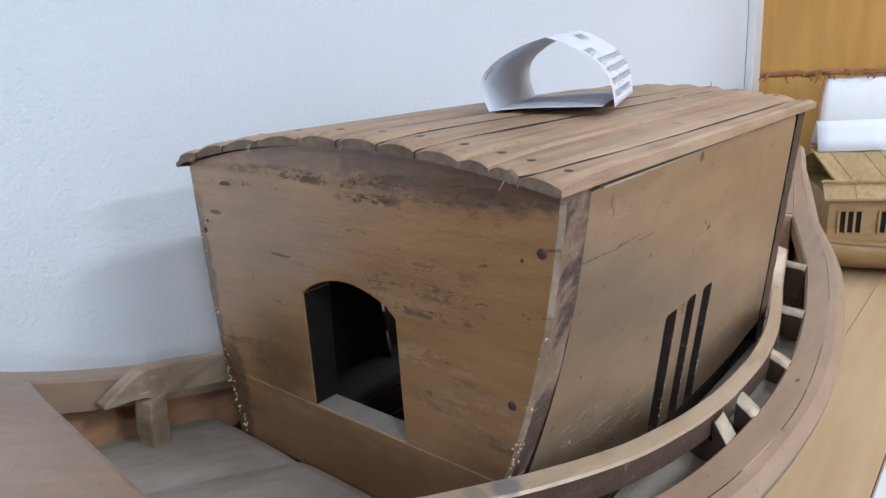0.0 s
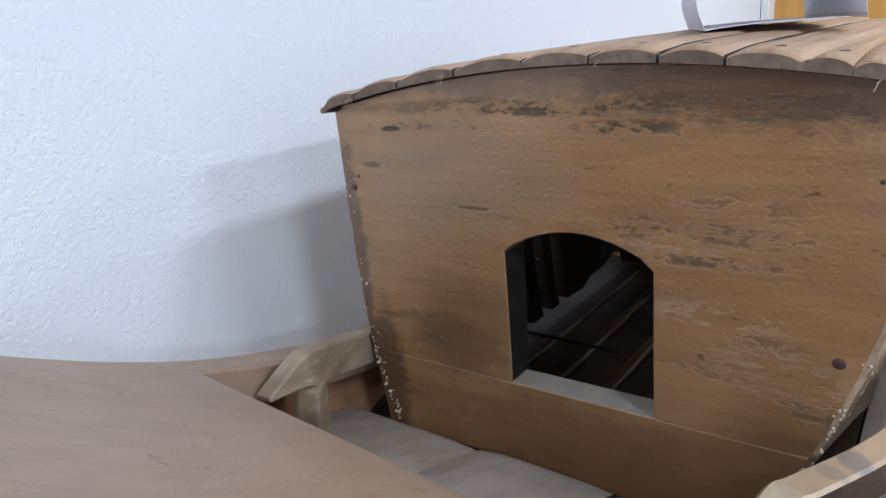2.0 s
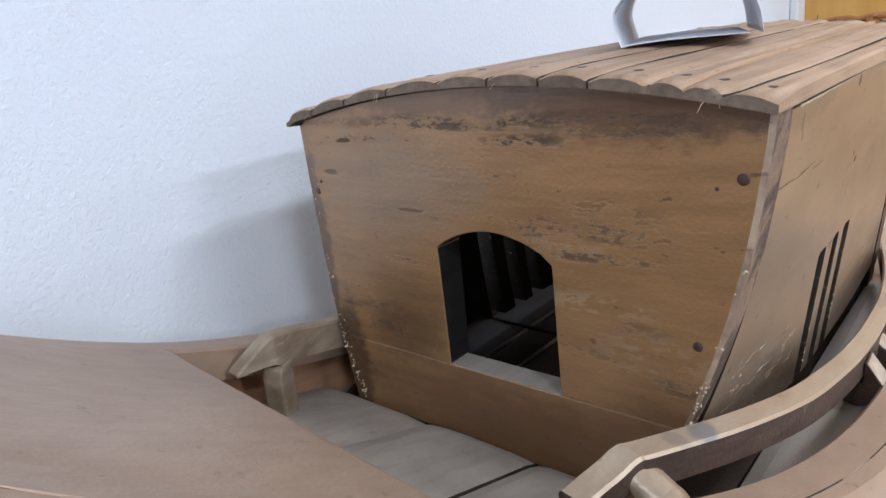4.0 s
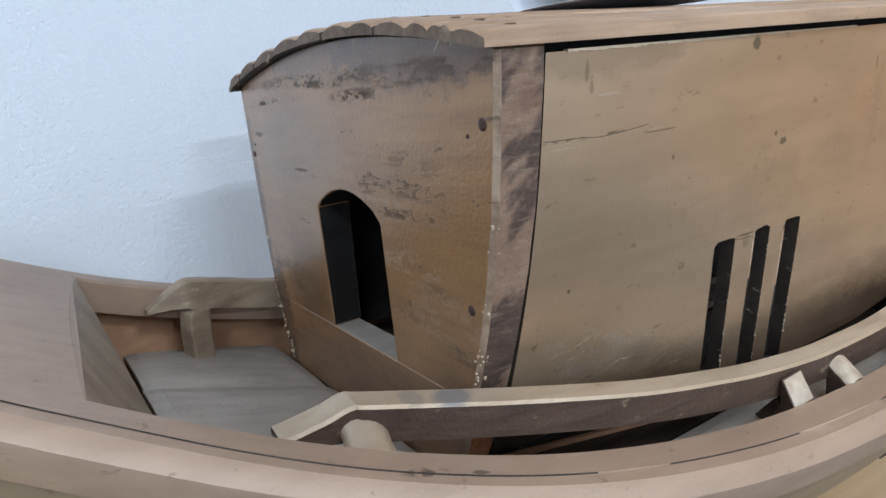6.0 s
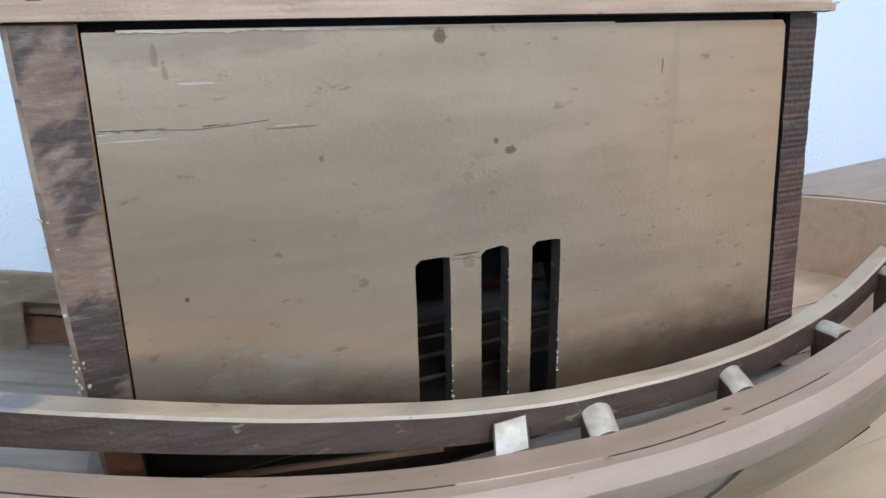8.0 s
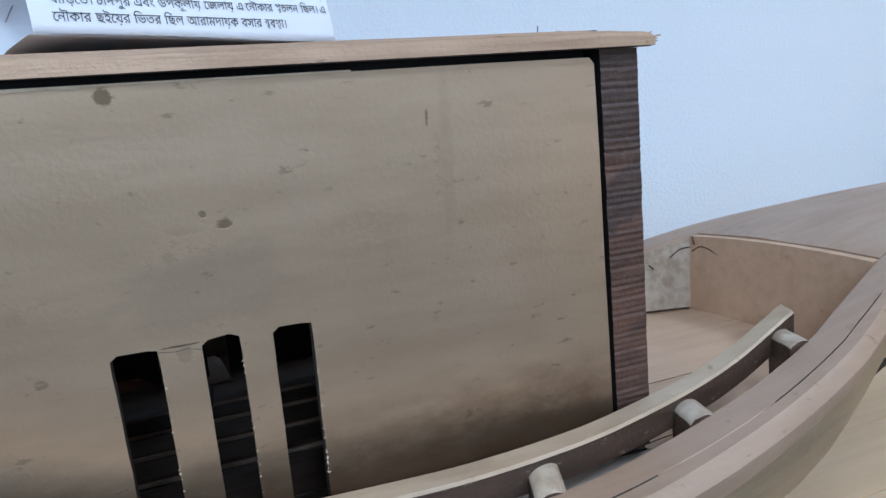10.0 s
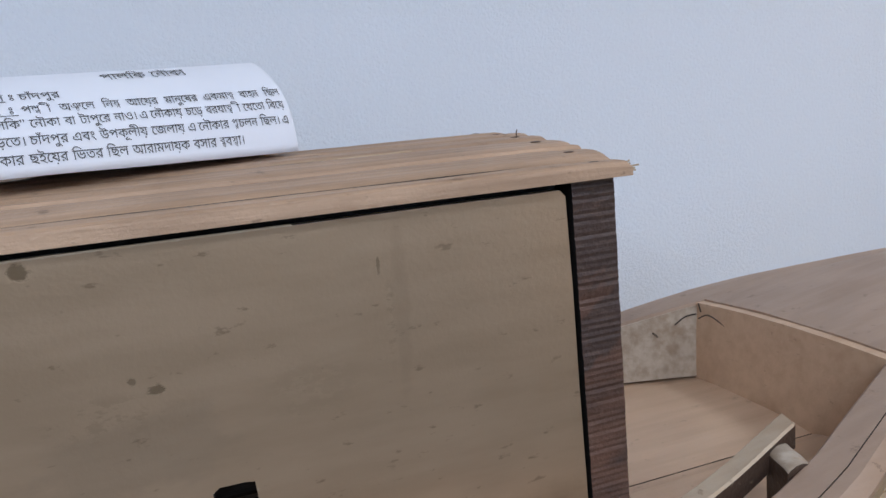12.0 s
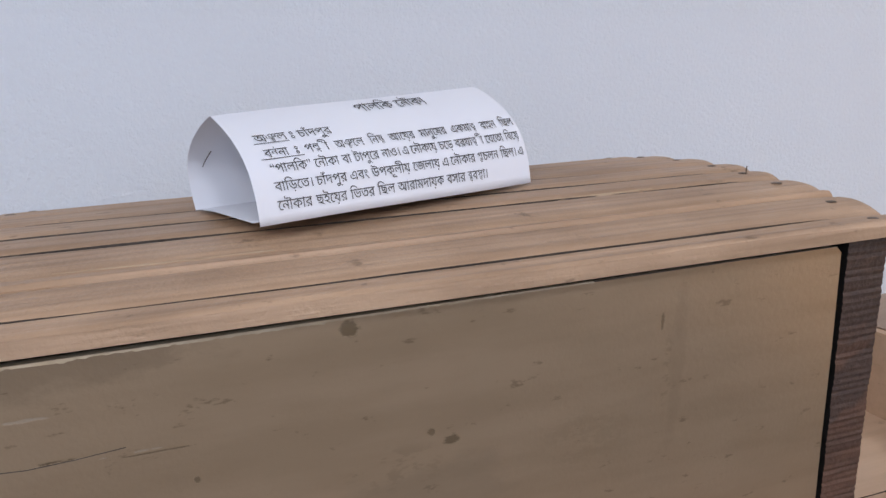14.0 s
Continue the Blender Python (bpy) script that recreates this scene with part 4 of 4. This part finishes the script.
crumbs("slot_chipping", spots, 0.0007, M_CHIP, boat, "bright chips along the cut slots")
# fine cracks in the side panel's paint
for pts in (((0.034, 0.3668), (0.058, 0.3660), (0.080, 0.3642), (0.100, 0.3650), (0.122, 0.3668)), ((0.2332, 0.2662), (0.242, 0.2650), (0.249, 0.2655), (0.2568, 0.2635))):
    bm = bmesh.new()
    tube(bm, [(x, side_y(x, z) + 0.0010, z) for x, z in pts], 0.00022, 5)
    part("crack", bm, M_CUT, boat, "thin crack in the painted panel")
# crazed paint at the foot of the side panel: short raised flakes
bm = bmesh.new()
for k in range(60):
    x, z = rng.uniform(0.05, 0.185), rng.uniform(0.165, 0.225)
    if z > 0.235 - 0.28 * abs(x - 0.10):
        continue
    dx, dz = rng.uniform(0.003, 0.011), rng.uniform(0.0005, 0.005)
    tube(bm, [(x + q * dx, side_y(x + q * dx, z + q * dz) + 0.0011, z + q * dz + 0.0006 * math.sin(3 * q)) for q in (0.0, 0.5, 1.0)], 0.00028, 4)
tagged(part("flaking_paint", bm, M_SIDE, boat, "crazed raised bronze paint"), kind="stuff")
# paint worn off along the top edge of the side panel
bm = bmesh.new()
xs = np.linspace(0.05, 0.36, 220)
foot = [(x, 0.4150 - 0.0002 - 0.0014 * max(0.0, 0.35 + 0.8 * wobble(x * 45, 3) + 0.9 * wobble(x * 330, 6) - 0.9 * max(x - 0.2, 0.0) / 0.16)) for x in xs]
prism(bm, [(xs[0], 0.4158), *foot, (xs[-1], 0.4158)], lambda u, v: (u, side_y(u, v) + 0.0003, v), lambda u, v: (u, side_y(u, v) + 0.004, v))
part("worn_edge", bm, M_CHIP, boat, "bare pale wood along the panel's top edge")
# frayed fibres at the roof's corner
bm = bmesh.new()
for k in range(16):
    y = rng.choice((0.428, 0.432, 0.40, 0.30, 0.18, 0.03)) + rng.uniform(-0.006, 0.006)
    a = Vector((-0.009, y, roof_under(min(y, 0.421)) + 0.003))
    d = Vector((rng.uniform(-0.004, 0.001), rng.uniform(-0.003, 0.005), rng.uniform(-0.007, -0.001)))
    tube(bm, [a, a + 0.6 * d, a + d + Vector((0, 0, -0.001))], 0.00022, 4)
for k in range(9):
    a = Vector((0.565, rng.uniform(-0.010, -0.002), 0.4215 + rng.uniform(0.0, 0.006)))
    d = Vector((rng.uniform(0.002, 0.008), rng.uniform(-0.004, 0.001), rng.uniform(-0.003, 0.002)))
    tube(bm, [a, a + 0.6 * d, a + d], 0.0006, 4)
tagged(part("frayed_fibre", bm, M_CHIP, boat, "frayed wood fibres at the plank ends"), kind="stuff")
# a bent nail standing up, a pale splinter along a plank
bm = bmesh.new()
tube(bm, [(0.545, 0.108, 0.446), (0.5455, 0.1082, 0.4515), (0.546, 0.1082, 0.4535)], 0.0005, 6)
part("bent_nail", bm, M_NAIL, boat)
for x0, x1, k, off in ((0.09, 0.20, 3, 0.0020), (0.27, 0.36, 1, 0.0190), (0.36, 0.46, 4, 0.0012)):
    bm = bmesh.new()
    n = 14
    rings = []
    for step in range(n):
        f = step / (n - 1)
        w = 0.0011 * math.sin(math.pi * min(max(f, 0.03), 0.97)) ** 0.5 * (1 + 0.6 * wobble(f * 9, x0 * 50))
        x = x0 + (x1 - x0) * f
        y = joint(k, x) + off + 0.001 * wobble(f * 4, x0 * 30)
        z0 = roof_under(y) + 0.0084
        rings.append([(x, y - w, z0 - 0.0012), (x, y - w * 0.4, z0 + 0.0011 + 0.0005 * wobble(f * 20, 1)), (x, y + w, z0 + 0.0008), (x, y + w, z0 - 0.002)])
    loft(bm, rings)
    part("splinter", bm, M_SPLINTER, boat, "pale raw splinter along a plank edge")
# a loose batten on the hold floor
bm = bmesh.new()
rings = []
for k in range(8):
    f = k / 7
    x, y = 0.06 + 0.17 * f, 0.107 - 0.053 * f
    rings.append([(x, y - 0.002, 0.1112), (x, y + 0.002, 0.1112), (x, y + 0.002, 0.1150), (x, y - 0.002, 0.1150)])
loft(bm, rings)
part("batten", bm, M_INNER, boat, "thin brown batten lying on the hold floor")
# pale patched wood in the after corner, and its dark splits
bm = bmesh.new()
rings = []
for k in range(9):
    f = k / 8
    x = 0.760 + 0.138 * f
    y = far_inner(x) - 0.0025 + 0.0008 * wobble(f * 6, 3)
    rings.append([(x, y - 0.006, 0.1085), (x, y - 0.003, 0.14), (x, y - 0.001, 0.165 + 0.003 * wobble(f * 9, 2)), (x, y, sheer(x) - 0.003 + 0.002 * wobble(f * 8, 1)), (x, y + 0.012, sheer(x) - 0.004), (x, y + 0.012, 0.1085)])
loft(bm, rings)
part("patch_board", bm, M_RIB, boat, "pale worn patch of wood in the after corner")
for pts in (((0.8975, 0.345, 0.186), (0.8975, 0.330, 0.194), (0.8978, 0.316, 0.193), (0.8982, 0.296, 0.186)), ((0.868, 0.3555, 0.180), (0.882, 0.3515, 0.190), (0.896, 0.3475, 0.192)), ((0.8972, 0.344, 0.207), (0.8972, 0.340, 0.196)), ((0.84, 0.3645, 0.172), (0.846, 0.3625, 0.166))):
    bm = bmesh.new()
    tube(bm, smooth_path(pts, 4), 0.0009, 5)
    part("split", bm, M_CUT, boat, "dark split in the wood")

# ---- the folded label card on the roof ----
card = thing("label_card", "white paper label tent printed in Bengali on the cabin roof", "label", (0.27, 0.13, 0.451))
CARD_M = pose(0.194, 0.065, 0.4535, 0, 0, 21.0)
LEN = 0.205


def card_height(x):
    return 0.0605 + 0.010 * x / LEN


def card_side(s):
    """Profile of the printed side, from the top fold down to the near edge: (across, up) by the fraction s."""
    return 0.058 * (1 - s) - 0.016 * math.sin(math.pi * s), card_fall(s)


def card_fall(s):
    return 0.45 * (1 - s) ** 0.92 + 0.55 * (1 - s ** 1.45)


def card_back(s):
    """Profile of the blank side, from the top fold down to the far edge."""
    return 0.058 + 0.052 * s + 0.028 * math.sin(math.pi * s), card_fall(s)


prof = []
for k in range(17):
    prof.append(card_side(1 - k / 16))
for k in range(1, 17):
    s = k / 16
    prof.append(card_back(s))
for k in range(1, 12):
    s = k / 12
    prof.append((0.110 * (1 - s) + 0.001, 0.014 + 0.018 * math.sin(math.pi * s)))
bm = bmesh.new()
rings = []
for x in [0, 0.0005] + list(np.linspace(0.02, LEN - 0.02, 9)) + [LEN - 0.0005, LEN]:
    rings.append([CARD_M @ Vector((x, y, z * card_height(x) + 0.0006 * wobble(x * 9, y * 20))) for y, z in prof])
loft(bm, rings, closed=False)
sheet = part("sheet", bm, M_PAPER, card, "", True)
sheet.data.set_sharp_from_angle(angle=radians(30))
thick = sheet.modifiers.new("thickness", "SOLIDIFY")
thick.thickness, thick.offset = 0.0003, 0
bm = bmesh.new()
tube(bm, [CARD_M @ Vector((x, card_back(q)[0] - 0.0010, card_back(q)[1] * card_height(0))) for x, q in ((0.010, 0.62), (0.0125, 0.54), (0.015, 0.46))], 0.0004, 6)
part("staple", bm, M_STEEL, card)
# "{a+b}" is a joined letter: b stands small under a
LINES = [(0.119, 0.10, "পালিক েনৗকা", 0.0118, 0.056, True),
         (0.012, 0.29, "অ{ঞ+চ}ল ঃ চাঁদপুর", 0.0088, 0.0494, False),
         (0.013, 0.43, "ব{ন+´}না  ঃ  প{ল+ল}ী  অ{ঞ+চ}েল  িন{ম+ন}  আেয়র  মানুেষর  একমা{ত+র}  বাহন  িছল", 0.0088, 0.1895, False),
         (0.013, 0.56, "“পালিক” েনৗকা বা টাপুের নাও। এ েনৗকায় চেড় বরযা{ত+র}ী েযেতা িবেয়", 0.0088, 0.1885, False),
         (0.012, 0.70, "বািড়েত। চাঁদপুর এবং উপকূলীয় েজলায় এ েনৗকার {প+র}চলন িছল। এ", 0.0088, 0.189, False),
         (0.0117, 0.84, "েনৗকার ছইেয়র িভতর িছল আরামদায়ক বসার {ব+য}ব{স+থ}া।", 0.0088, 0.153, False)]


def outlines(words, size):
    """The closed outlines of a line of lettering, each a list of points."""
    cu = bpy.data.curves.new("lettering", "FONT")
    cu.body, cu.size = words, size
    tmp = new("lettering", cu)
    bpy.context.view_layer.update()
    deps = bpy.context.evaluated_depsgraph_get()
    shape = tmp.evaluated_get(deps).to_curve(deps)
    loops = []
    for sp in shape.splines:
        pts = []
        bp = sp.bezier_points
        for k in range(len(bp)):
            a, b = bp[k], bp[(k + 1) % len(bp)]
            for q in (0.0, 0.33, 0.67):
                pts.append((1 - q) ** 3 * a.co + 3 * q * (1 - q) ** 2 * a.handle_right + 3 * q * q * (1 - q) * b.handle_left + q ** 3 * b.co)
        loop = []
        for p in pts:
            if not loop or (p - loop[-1]).length > size * 0.004:
                loop.append(Vector((p.x, p.y, 0)))
        if len(loop) > 2:
            loops.append(loop)
    tmp.evaluated_get(deps).to_curve_clear()
    bpy.data.objects.remove(tmp)
    bpy.data.curves.remove(cu)
    return loops


def lettering(words, size):
    """The outlines of a line, set word by word, with joined letters stacked."""
    loops, x = [], 0.0
    for token in words.replace("{", "\n{").replace("}", "}\n").replace(" ", "\n \n").split("\n"):
        if token == " ":
            x += 0.30 * size
        elif token.startswith("{"):
            upper, lower = (outlines(c, size) for c in token[1:-1].split("+"))
            left = min(p.x for q in upper for p in q)
            wide = max(p.x for q in upper for p in q) - left
            roof = max(p.y for q in upper for p in q)
            loops += [[Vector((x + 0.85 * (p.x - left), roof + 0.72 * (p.y - roof), 0)) for p in q] for q in upper]
            low = min(p.x for q in lower for p in q)
            if "´" in token:
                loops += [[Vector((x + 0.5 * wide + 0.6 * (p.x - low), p.y + 0.15 * size, 0)) for p in q] for q in lower]
            else:
                loops += [[Vector((x + 0.30 * wide + 0.52 * (p.x - low), 0.48 * p.y - 0.10 * size, 0)) for p in q] for q in lower]
            x += 0.85 * wide + 0.02 * size
        elif token:
            shape = outlines(token, size)
            left = min(p.x for q in shape for p in q)
            loops += [[Vector((x + p.x - left, p.y, 0)) for p in q] for q in shape]
            x += max(p.x for q in shape for p in q) - left + 0.015 * size
    return loops


for x0, s0, words, size, width, centred in LINES:
    loops = lettering(words, size)
    lo = min(p.x for q in loops for p in q)
    wide = max(p.x for q in loops for p in q) - lo
    flat, edges, heads, tails = [], [], [], []
    for q in loops:
        n0 = len(flat)
        flat += [Vector((p.x, p.y)) for p in q]
        edges += [(n0 + k, n0 + (k + 1) % len(q)) for k in range(len(q))]
    pts, _, tris, _, _, _ = geometry.delaunay_2d_cdt(flat, edges, [], 0, 1e-7)
    head = np.array([flat[a] for a, b in edges])
    tail = np.array([flat[b] for a, b in edges])
    bm = bmesh.new()
    vs = []
    for p in pts:
        x = (p.x - lo) / wide * width + (x0 - width / 2 if centred else x0)
        y, z = card_side(min(max(s0 + 0.075 - p.y / 0.080, 0.0), 1.0))
        vs.append(bm.verts.new(CARD_M @ Vector((x, y - 0.0006, z * card_height(x) + 0.0004))))
    for tri in tris:
        cx, cy = sum(pts[k].x for k in tri) / len(tri), sum(pts[k].y for k in tri) / len(tri)
        side = (tail[:, 0] - head[:, 0]) * (cy - head[:, 1]) - (cx - head[:, 0]) * (tail[:, 1] - head[:, 1])
        up = (head[:, 1] <= cy) & (tail[:, 1] > cy) & (side > 0)
        down = (head[:, 1] > cy) & (tail[:, 1] <= cy) & (side < 0)
        if up.sum() != down.sum():
            bm.faces.new([vs[k] for k in tri])
    bmesh.ops.delete(bm, geom=[v for v in bm.verts if not v.link_faces], context="VERTS")
    part("printed_line", bm, M_INK, card)
for x0, s0, width in ((0.010, 0.375, 0.022), (0.010, 0.515, 0.026)):
    bm = bmesh.new()
    v = []
    for x, s in ((x0, s0), (x0 + width, s0), (x0 + width, s0 + 0.006), (x0, s0 + 0.006)):
        y, z = card_side(s)
        v.append(bm.verts.new(CARD_M @ Vector((x, y - 0.0006, z * card_height(x) + 0.0004))))
    bm.faces.new(v)
    part("underline", bm, M_INK, card)


# ---- the second model boat, across the end of the table ----
HB = pose(1.63, 0.20, 0, 0, 0, -65)
far = thing("model_houseboat", "brown model houseboat with a plaited bamboo roof and barred windows", "model boat", HB @ Vector((0.3, 0.18, TABLE)))


def at(u, v, z):
    return HB @ Vector((u, v, z))


def block(bm, u0, v0, z0, u1, v1, z1):
    vs = [bm.verts.new(at(u, v, z)) for z in (z0, z1) for u, v in ((u0, v0), (u1, v0), (u1, v1), (u0, v1))]
    for q in ((3, 2, 1, 0), (4, 5, 6, 7), (0, 1, 5, 4), (1, 2, 6, 5), (2, 3, 7, 6), (3, 0, 4, 7)):
        bm.faces.new([vs[k] for k in q])


bm = bmesh.new()
rings = []
for k in range(30):
    f = k / 29
    u = -0.20 + 1.05 * f
    w = 0.195 * math.sin(math.pi * (0.10 + 0.80 * f)) ** 0.45
    zt = -0.038 + 0.10 * (2 * f - 1) ** 4
    zb = TABLE + 0.06 * (2 * f - 1) ** 4
    rings.append([at(u, 0.18 - w * math.cos(a), zt - (zt - zb) * math.sin(a) ** 0.7) for a in np.linspace(0, math.pi, 17)])
loft(bm, rings)
part("hull", bm, M_BROWN, far, "", True)
bm = bmesh.new()
rings = []
for k in range(30):
    f = k / 29
    u = -0.20 + 1.05 * f
    w = 0.200 * math.sin(math.pi * (0.10 + 0.80 * f)) ** 0.45
    zt = -0.034 + 0.10 * (2 * f - 1) ** 4
    rings.append([at(u, 0.18 - w, zt - 0.006), at(u, 0.18 - w, zt + 0.004), at(u, 0.18 + w, zt + 0.004), at(u, 0.18 + w, zt - 0.006)])
loft(bm, rings)
part("strake", bm, M_BROWN, far)
bm = bmesh.new()
block(bm, 0.036, 0.0, -0.031, 0.70, 0.36, 0.096)
soften(bm, 0.003)
part("cabin_wall", bm, M_BROWN, far)
for k in range(6):
    u = 0.058 + 0.095 * k
    bm = bmesh.new()
    block(bm, u, -0.003, -0.004, u + 0.060, -0.0005, 0.052)
    win = part("window", bm, M_DARK, far, "dark barred window")
    for j2 in range(4):
        bm = bmesh.new()
        b0 = u - 0.001 + 0.0185 * j2
        block(bm, b0, -0.0065, -0.006, b0 + 0.006, -0.0032, 0.054)
        part("bar", bm, M_BROWN, win)
PITCH = (((-0.024, 0.086), (0.010, 0.122)), ((0.004, 0.126), (0.170, 0.196)), ((0.168, 0.200), (0.192, 0.198)), ((0.190, 0.196), (0.356, 0.126)), ((0.350, 0.122), (0.384, 0.086)))
for row, (a, b) in enumerate(PITCH):
    step = 0.075 if row in (0, 4) else 0.040
    for k in range(int(0.74 / step)):
        u = 0.018 + step * k
        lean = 0.030 if row in (1, 3) else 0.0
        vs = []
        bm = bmesh.new()
        for dz in (0.0, 0.005 + 0.001 * ((k + row) % 3)):
            for uu, (v, z) in ((u + lean, a), (u + step - 0.0012 + lean, a), (u + step - 0.0012, b), (u, b)):
                vs.append(bm.verts.new(at(uu, v, z + dz)))
        for q in ((3, 2, 1, 0), (4, 5, 6, 7), (0, 1, 5, 4), (1, 2, 6, 5), (2, 3, 7, 6), (3, 0, 4, 7)):
            bm.faces.new([vs[m] for m in q])
        part("roof_slat", bm, M_BAMBOO, far)
for v, z in ((0.007, 0.131), (0.166, 0.203), (0.194, 0.203), (0.353, 0.131)):
    bm = bmesh.new()
    tube(bm, [at(0.014 + 0.0125 * k, v, z + 0.0018 * (k % 2)) for k in range(61)], 0.0045, 6)
    part("binding_cord", bm, M_BAMBOO, far, "twisted bamboo binding")
# its own paper label, bent over the ridge
bm = bmesh.new()
loft(bm, [[at(u, v, z + 0.002 * wobble(u * 20, v * 20)) for v, z in ((0.138, 0.192), (0.150, 0.222), (0.163, 0.250), (0.174, 0.272), (0.182, 0.272), (0.205, 0.235), (0.228, 0.196))] for u in np.linspace(0.03, 0.20, 6)], closed=False)
small = tagged(new("label_card", finish("label_card", bm, M_PAPER, True)), "white folded paper label on the bamboo roof", "label", "label cards")
card["group"] = "label cards"
sol = small.modifiers.new("thickness", "SOLIDIFY")
sol.thickness = 0.0004

# a third boat with a white hooped awning, tied with rope
awn = thing("model_sailboat", "model boat under a white hooped awning edged with brown rope", "model boat", (2.25, 0.3, TABLE))
bm = bmesh.new()
rings = []
for k in range(20):
    f = k / 19
    y = -0.30 + 0.86 * f
    w = 0.10 * math.sin(math.pi * (0.1 + 0.8 * f)) ** 0.6
    rings.append([(2.30 + w * math.cos(a), y, 0.02 - (0.02 - TABLE) * abs(math.sin(a)) ** 0.6 + 0.1 * (2 * f - 1) ** 4 * (1 - abs(math.sin(a)))) for a in np.linspace(math.pi, 2 * math.pi, 11)])
loft(bm, rings)
part("hull", bm, M_HULL, awn, "", True)
bm = bmesh.new()
loft(bm, [[(2.30 - 0.11 * math.cos(a), y, 0.02 + 0.35 * math.sin(a) ** 0.7 + 0.004 * wobble(y * 20, a)) for a in np.linspace(0.02, math.pi - 0.02, 15)] for y in np.linspace(-0.4, 0.33, 24)], closed=False)
hood = part("awning", bm, M_CLOTH, awn, "white cloth awning over hoops", True)
md = hood.modifiers.new("thickness", "SOLIDIFY")
md.thickness = 0.002
for yy in (-0.4, -0.16, 0.09, 0.33):
    bm = bmesh.new()
    tube(bm, [(2.30 - 0.113 * math.cos(a), yy, 0.02 + 0.355 * math.sin(a) ** 0.7) for a in np.linspace(0.02, math.pi - 0.02, 15)], 0.006, 6)
    part("hoop", bm, M_ROPE, awn)
bm = bmesh.new()
tube(bm, [(2.285 + 0.012 * wobble(k * 1.3, 3), -0.42 + 0.031 * k, 0.383 + 0.016 * wobble(k * 1.1, 1)) for k in range(32)], 0.011, 7)
for k in range(90):
    a = Vector((2.28 + rng.uniform(-0.02, 0.02), rng.uniform(-0.40, 0.55), 0.383 + rng.uniform(-0.008, 0.01)))
    b = a + Vector((rng.uniform(-0.03, 0.0), rng.uniform(-0.03, 0.03), rng.uniform(-0.03, 0.012)))
    tube(bm, [a, (a + b) / 2 + Vector((0, 0, 0.006)), b], 0.0025, 5)
part("ridge_rope", bm, M_ROPE, awn, "thick brown coir rope")
